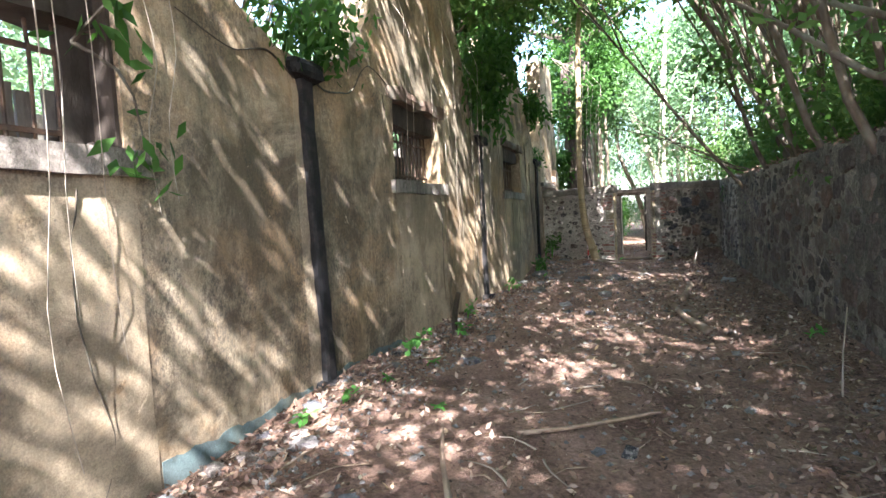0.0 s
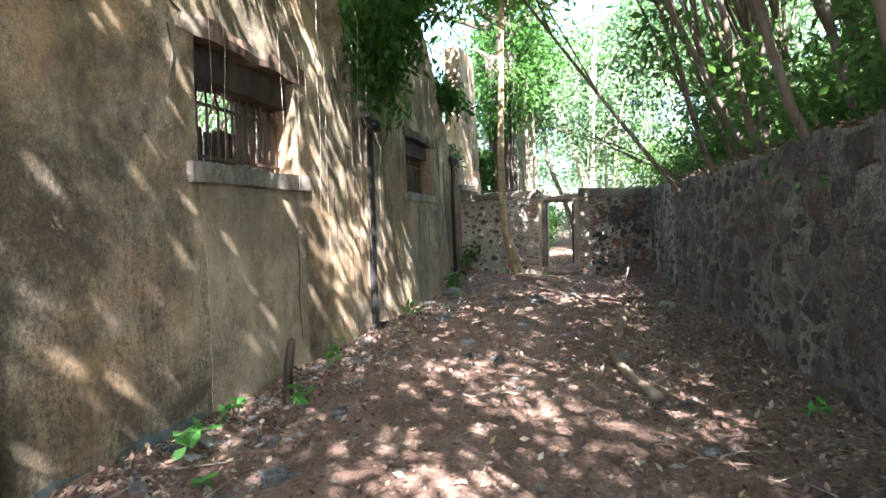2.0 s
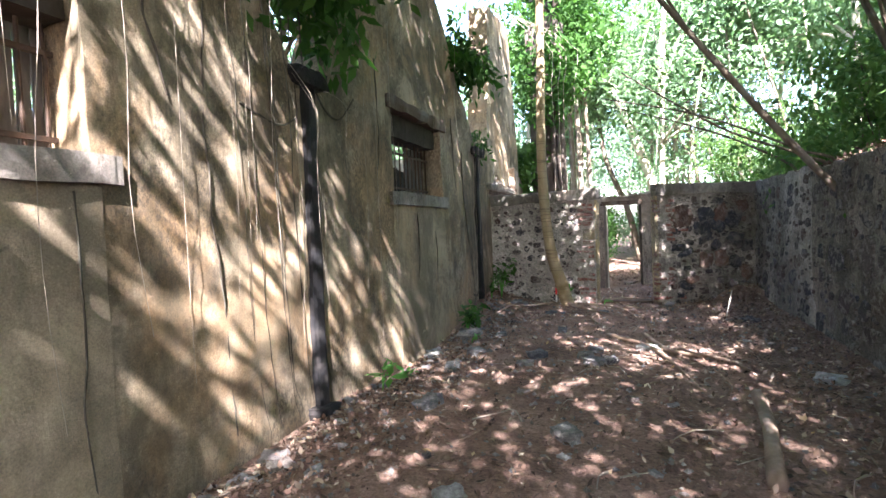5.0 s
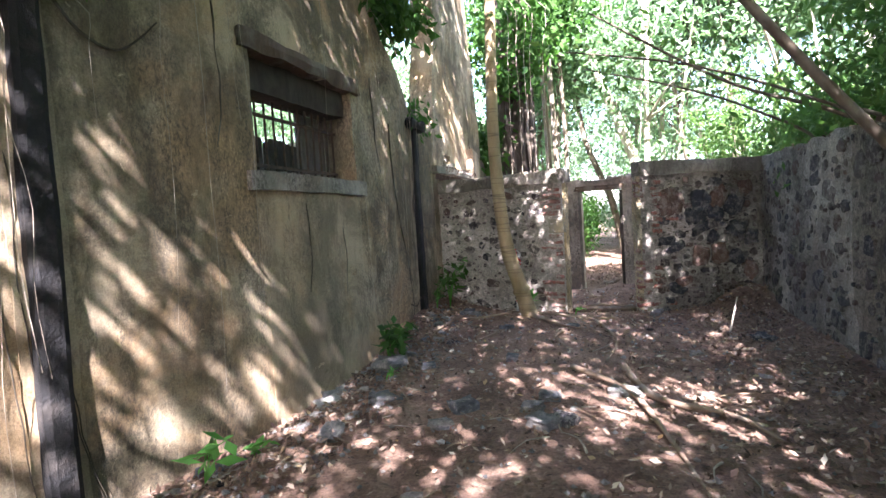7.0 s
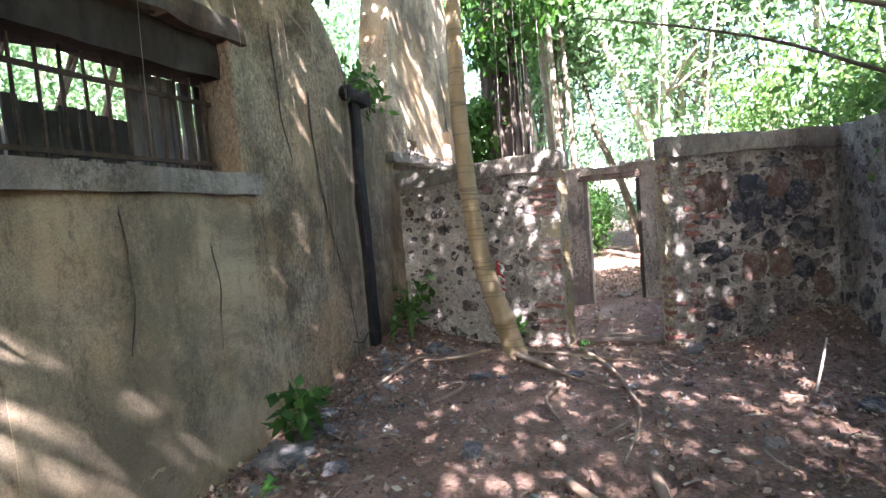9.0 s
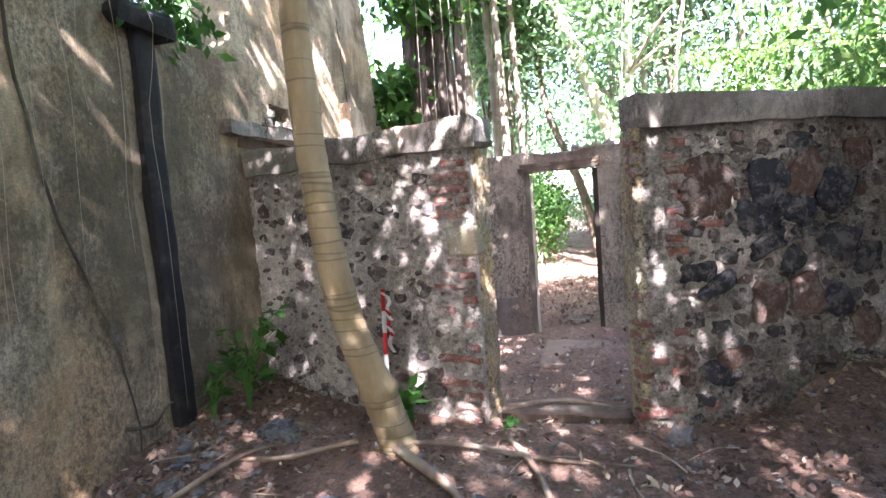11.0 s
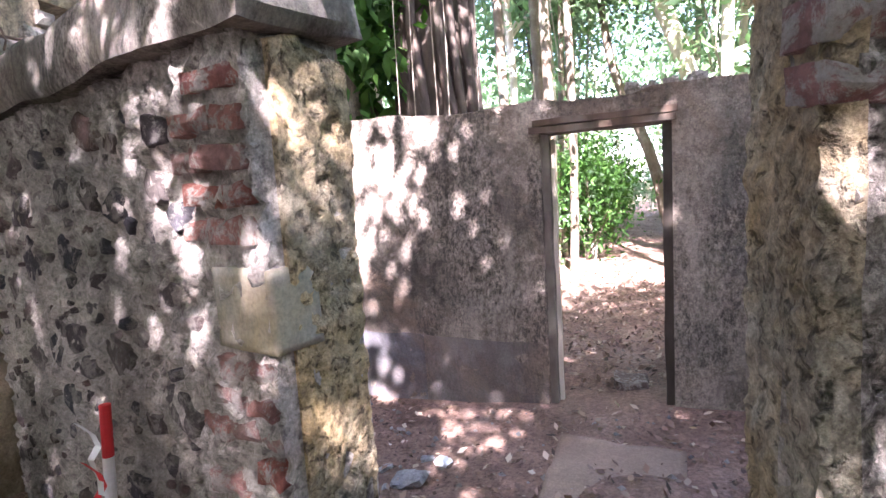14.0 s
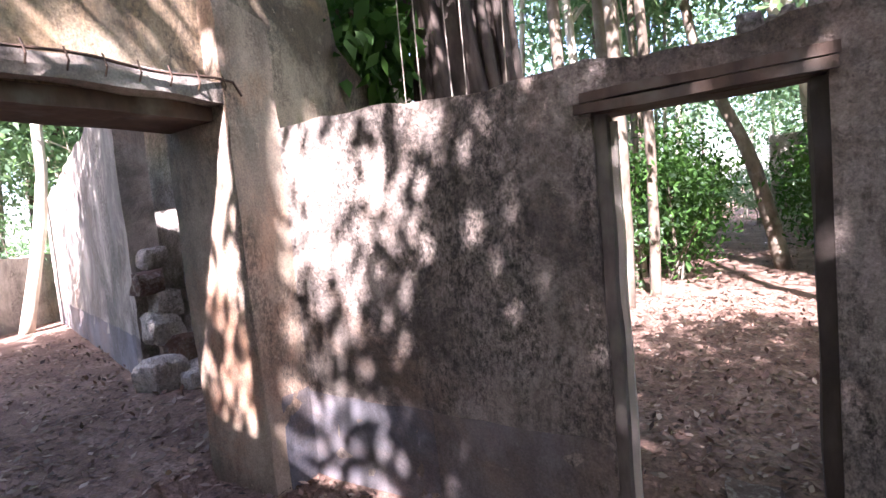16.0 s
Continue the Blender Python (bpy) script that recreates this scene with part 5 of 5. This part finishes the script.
ROOTS = [[(-0.6, 15.2, 0.05), (-0.1, 15.35, 0.05), (0.4, 15.3, 0.04), (0.95, 15.35, 0.0)], [(-0.2, 14.7, -0.03), (0.05, 14.5, 0.03), (0.0, 14.1, 0.03), (0.3, 13.6, -0.02)], [(-0.6, 15.25, 0.05), (-0.1, 14.95, 0.03), (0.15, 14.7, 0.02), (0.65, 14.5, -0.02)],
         [(-0.75, 15.2, 0.05), (-1.2, 15.0, 0.04), (-1.7, 14.95, 0.0)], [(-0.9, 14.6, -0.03), (-0.8, 14.3, 0.03), (-1.15, 13.8, -0.02)], [(0.1, 16.0, 0.05), (0.5, 16.15, 0.07), (0.95, 16.05, 0.04)], [(0.15, 15.6, 0.03), (0.45, 15.0, 0.05), (0.7, 14.0, 0.03), (0.6, 13.2, 0.0)],
         [(0.3, 12.9, 0.03), (0.8, 12.3, 0.05), (1.05, 11.4, 0.03), (1.15, 10.9, 0.0)], [(0.75, 13.2, 0.0), (1.0, 12.2, 0.03), (1.5, 11.9, 0.03), (1.75, 11.5, 0.0)], [(-1.6, 14.2, 0.03), (-1.45, 14.9, 0.06), (-1.3, 15.2, 0.02)]]
for i, k in enumerate(ROOTS):
    stick(k, 0.022 + 0.014 * (i % 3) / 2, 0.01, "bare brown tree root snaking over the soil", "surface_root", M_TWIG, 14, "surface roots")
rg = np.random.default_rng(88)
for k in range(190):
    x, y, w = rg.uniform(-1.9, 2.6), rg.uniform(1.5, 15.8), rg.uniform(0, 6.28)
    l = rg.uniform(0.12, 0.45)
    stick([(x, y, 0.015), (x + 0.5 * l * math.cos(w), y + 0.5 * l * math.sin(w), 0.03), (x + l * math.cos(w + 0.2), y + l * math.sin(w + 0.2), 0.012)], rg.uniform(0.004, 0.009), 0.003, "small dry twig among the leaf litter", "twig", (M_TWIG, M_VINE)[k % 2], 5, "twigs")

ROCK_BIG = [mesh_data("basalt_stone", block(-0.5, -0.5, -0.5, 0.5, 0.5, 0.5, 0.14, 0.25, 11 * i + 3), M_STONE_LOOSE) for i in range(4)]
ROCK_DATA = [mesh_data("loose_stone", block(-0.5, -0.5, -0.35, 0.5, 0.5, 0.35, 0.22, 0.34, 7 * i), (M_STONE, M_STONE_GREY, M_STONE_GREY)[i % 3]) for i in range(6)]
for k in range(290):
    if k < 210:
        x, y = -2.0 + abs(rg.normal()) * 0.35, rg.uniform(2.3, 15.5)
    else:
        x, y = rg.uniform(-1.5, 2.5), rg.uniform(2, 18)
    s = rg.uniform(0.03, 0.09) * (1.9 if k % 7 == 0 else 1)
    ob = shared("loose_stone", ROCK_DATA[k % 6], pose(x, y, bed(x, y) + 0.15 * s, rg.uniform(-15, 15), rg.uniform(-15, 15), rg.uniform(0, 360)) @ Matrix.Diagonal((s * 1.5, s, s * 0.6, 1)))
    tagged(ob, "grey broken stone lying on the soil", "stone", "loose stones")

DARK_STONES = ((0.19, 12.12, 0.16), (-0.46, 11.81, 0.20), (-0.34, 13.17, 0.15), (-1.34, 15.32, 0.16), (-1.66, 12.93, 0.34), (-1.24, 11.90, 0.20), (-1.31, 11.18, 0.20), (0.21, 11.58, 0.20), (-1.14, 12.79, 0.13), (-0.86, 5.19, 0.15), (-0.95, 6.19, 0.14), (-1.40, 7.64, 0.15), (0.06, 7.85, 0.12), (-1.47, 15.34, 0.20), (-1.67, 14.57, 0.15), (0.15, 14.78, 0.14), (-2.42, 17.51, 0.20), (-1.08, 9.91, 0.22), (0.15, 9.53, 0.20), (0.09, 11.87, 0.16), (-0.53, 11.43, 0.16))
for k, (x, y, w) in enumerate(DARK_STONES):
    ob = shared("basalt_stone", ROCK_BIG[k % 4], pose(x, y, bed(x, y) + 0.1 * w, 8 * math.sin(k), 8 * math.cos(2 * k), 47 * k) @ Matrix.Diagonal((w * 1.1, w * 0.8, w * 0.55, 1)))
    tagged(ob, "blue-grey basalt stone half sunk in the soil", "stone", "basalt stones")


def scatter(n, rg, x0, x1, y0, y1, edge=0.0):
    x = rg.uniform(x0, x1, n)
    y = rg.uniform(y0, y1, n)
    if edge:
        x = np.where(rg.uniform(size=n) < edge, np.where(rg.uniform(size=n) < 0.45, x0 + np.abs(rg.normal(size=n)) * 0.5, x1 - np.abs(rg.normal(size=n)) * 0.75), x)
    x = np.clip(x, x0, x1)
    return np.array([(a, b, bed(a, b) + 0.008) for a, b in zip(x, y)])


p = scatter(56000, rg, -2.1, 2.75, 0.8, 18.4, 0.6)
p[:, 2] += rg.uniform(0, 0.02, len(p))
tagged(leaves("leaf_litter", p, 0.018 + 0.062 * rg.uniform(size=len(p)) ** 1.7, M_LITTER, normal=(0, 0, 1.5), spread=0.5, fat=0.5, rng=rg), "brown dry leaf litter strewn over the soil", "leaf litter", kind="stuff")
p = scatter(2200, rg, -2.1, 2.75, 0.8, 18.4, 0.4)
p[:, 2] += 0.01
tagged(leaves("fallen_leaves", p, rg.uniform(0.03, 0.085, len(p)), M_LITTER_PALE, normal=(0, 0, 1.6), spread=0.5, fat=0.52, rng=rg), "pale curled fallen leaves on the soil", "fallen leaves", kind="stuff")
p = scatter(9000, rg, -9.5, -2.2, 16.2, 20.6)
tagged(leaves("leaf_litter", p, rg.uniform(0.04, 0.1, len(p)), M_LITTER, normal=(0, 0, 1.6), spread=0.35, fat=0.5, rng=rg), "dark leaf litter on the side room's floor", "leaf litter", kind="stuff")
p = np.concatenate([scatter(14000, rg, -5.0, 5.5, 18.8, 40.0), scatter(9000, rg, -1.2, 2.2, 18.75, 24.0)])
tagged(leaves("leaf_litter", p, rg.uniform(0.03, 0.085, len(p)), M_LITTER, normal=(0, 0, 1.6), spread=0.45, fat=0.5, rng=rg), "brown leaf litter on the forest path", "leaf litter", kind="stuff")
top = np.column_stack([rg.uniform(2.8, 3.3, 2600), rg.uniform(0.5, 16.2, 2600), np.zeros(2600)])
top[:, 2] = [2.11 + 0.06 * wob(0, b + 3, 0, 0.7, 2) + 0.05 * wob(0, b + 3, 0, 3, 2) + 0.03 for b in top[:, 1]]
tagged(leaves("wall_top_litter", top, rg.uniform(0.04, 0.1, len(top)), M_LITTER, normal=(0, 0, 1.2), spread=0.6, fat=0.45, rng=rg), "dry leaves and moss lying along the wall top", "leaf litter", kind="stuff")
# crumbs of stone along the house wall and over the soil
g = np.concatenate([scatter(1500, rg, -2.1, -1.0, 2.0, 15.6), scatter(1800, rg, -1.6, 2.5, 1.0, 18.3)])
PV, PF = [], []
for q in g:
    s = rg.uniform(0.008, 0.028)
    b = len(PV)
    d = rg.uniform(0.6, 1.4, (6, 1)) * np.array([(1, 0, 0), (-1, 0, 0), (0, 1, 0), (0, -1, 0), (0, 0, 0.8), (0, 0, -0.8)]) * s + q
    PV += [tuple(v) for v in d]
    PF += [(b + i, b + j, b + k) for i, j, k in ((0, 2, 4), (2, 1, 4), (1, 3, 4), (3, 0, 4), (2, 0, 5), (1, 2, 5), (3, 1, 5), (0, 3, 5))]
tagged(mesh_ob("gravel", PV, PF, M_PEBBLE), "grey stone crumbs scattered on the soil", "gravel", kind="stuff")
# smooth cement patch round the corner of the end wall
tagged(mesh_ob("cement_patch", *block(1.93, 0.0, 1.23, 2.162, 0.15, 1.44, 0.006, 0.02, 4), M_CEMENT, OB["wall_end_left"], True), "smooth grey cement patch on the corner").matrix_basis = pose(-2.14, 16.2, 0, 0, 0, -10.6)
# slabs and the mound inside the court
SLAB = (0.22, 17.0, 0.9, 17.85)
tagged(mesh_ob("floor_slab", *block(SLAB[0], SLAB[1], -0.05, SLAB[2], SLAB[3], 0.075, 0.03, 0.05, 9), M_SLAB, None, True), "worn floor slab caked with soil in the court", "slab", kind="structure")
tagged(mesh_ob("threshold", *block(0.05, EY + 0.1, -0.1, 0.97, EY + 0.38, 0.05, 0.03, 0.08, 3), M_TIMBER), "worn timber threshold in the doorway", "threshold", kind="structure")
tagged(mesh_ob("flat_stone", *block(0.42, 18.75, -0.02, 0.7, 19.0, 0.09, 0.04, 0.06, 5), M_STONE), "flat grey stone lying beyond the doorway", "stone")
tagged(mesh_ob("crumpled_wrapper", *block(-0.42, 17.33, 0.02, -0.32, 17.43, 0.07, 0.04, 0.025, 5), M_WHITE), "small crumpled white wrapper on the court floor", "litter")

# the striped ranging pole against the end wall
pole = tagged(empty("ranging_pole", (-0.78, EY - 0.02, bed(-0.78, EY - 0.02) - 0.02)), "red and white striped survey pole leaning on the wall", "survey pole")
for k in range(6):
    mesh_ob("band", *tube([(0, 0.012 * k, 0.165 * k), (0, 0.012 * (k + 1), 0.165 * (k + 1))], [0.0165] * 2, 10), (M_WHITE, M_RED)[k % 2], pole)
for k, (a, m) in enumerate(((0.98, M_WHITE), (0.86, M_RED), (0.74, M_WHITE))):
    V = [(0.02 + 0.03 * math.sin(i) + 0.012 * i + dx, -0.02 - 0.012 * math.cos(2 * i), a - 0.035 * i) for i in range(7) for dx in (0, 0.03)]
    tagged(mesh_ob("ribbon", V, [(2 * i, 2 * i + 1, 2 * i + 3, 2 * i + 2) for i in range(6)], m, pole), "red and white plastic ribbon")

# ---- masonry pieces ----
rubble(OB["wall_end_left"], EL_AT, EL_AL, EL_OUT, 1.85, 0.02, 1.95, 0.022, 0.16, 430, 41, proud=0.014)
ER_BIG = ((0.56, 1.57, 0.34, 0.36, 1), (1.03, 1.56, 0.26, 0.34, 0), (0.86, 1.36, 0.16, 0.2, 0), (1.0, 1.32, 0.2, 0.16, 0), (1.3, 1.62, 0.22, 0.3, 1), (1.27, 1.38, 0.2, 0.2, 0), (1.26, 1.84, 0.16, 0.12, 0), (1.0, 1.17, 0.26, 0.12, 0), (1.2, 1.04, 0.16, 0.14, 0),
          (0.6, 0.92, 0.26, 0.1, 0), (0.52, 1.02, 0.14, 0.12, 0), (0.4, 1.02, 0.1, 0.1, 0), (1.3, 0.8, 0.22, 0.26, 1), (1.0, 0.78, 0.24, 0.26, 1), (0.6, 0.32, 0.26, 0.13, 0), (0.72, 0.42, 0.24, 0.12, 1), (1.55, 1.5, 0.26, 0.26, 0), (1.6, 1.15, 0.28, 0.2, 0), (1.75, 1.75, 0.2, 0.2, 1), (1.6, 0.72, 0.24, 0.2, 0), (1.8, 0.5, 0.2, 0.26, 1), (1.83, 1.0, 0.2, 0.18, 0))
rubble(OB["wall_end_right"], ER_AT, ER_AL, ER_OUT, 1.97, 0.0, 1.97, 0.03, 0.16, 1100, 42, proud=0.016, set_stones=ER_BIG, start=0.34)
rubble(OB["wall_east"], (RX, -2.0, 0), (0, 1, 0), (-1, 0, 0), 15.6, -0.05, 2.08, 0.05, 0.34, 4200, 43, (13.2, 15.6), 0.024, 0.014)
rubble(OB["wall_east_far"], (RX, 13.62, 0), (0, 1, 0), (-1, 0, 0), 3.2, -0.05, 2.08, 0.04, 0.26, 620, 44, proud=0.016, rough=0.014)
BRICK_DATA = [mesh_data("brick", block(-0.11, -0.05, -0.032, 0.11, 0.05, 0.032, 0.024, 0.03, 5 * i), M_BRICK) for i in range(7)]
rg = np.random.default_rng(9)


def bricks(parent, spots, at, al, out, turn):
    """Bricks by distance along a wall, depth behind its face, height and width."""
    for u, d, z, w in spots:
        p = at + al * u - out * (d - lump(at + al * u + Vector((0, 0, z)), 0.012))
        shared("brick", BRICK_DATA[int(rg.integers(0, 7))], pose(p.x, p.y, z, rg.uniform(-3, 3), rg.uniform(-2, 2), turn + rg.uniform(-5, 5)) @ Matrix.Diagonal((w * rg.uniform(0.8, 1.08), 1, rg.uniform(0.75, 1.1), 1)), parent)


spots = []
for c in range(22):
    z = 0.02 + 0.089 * c
    if 1.2 < z < 1.46:
        continue
    if rg.uniform() < 0.92:
        spots.append((2.135 - 0.11 * (1 if c % 2 else 0.55), 0.036 - rg.uniform(0.0, 0.012), z, 1.0 if c % 2 else 0.55))
    if rg.uniform() < 0.4:
        spots.append((1.93 - 0.06 * (c % 2), 0.038 - rg.uniform(0.0, 0.012), z, 0.7))
bricks(OB["wall_end_left"], spots, EL_AT, EL_AL, EL_OUT, -10.6)
spots = []
for c in range(22):
    z = 0.02 + 0.089 * c
    if c < 9 or c > 18 or rg.uniform() < 0.25:
        spots.append((0.004 + 0.11 * (1 if c % 2 and c < 6 else 0.5), 0.036 - rg.uniform(0.0, 0.01), z, 1.0 if c % 2 and c < 6 else 0.5))
    if 3 < c < 8 or c > 12:
        spots.append((0.30 + 0.03 * (c % 2), 0.034 - rg.uniform(0.0, 0.012), z, 0.62))
spots += [(0.55, 0.034, 1.345, 1.0), (0.27, 0.034, 0.11, 0.8), (0.5, 0.036, 0.11, 1.0)]
bricks(OB["wall_end_right"], spots, ER_AT, ER_AL, ER_OUT, ER_TURN)
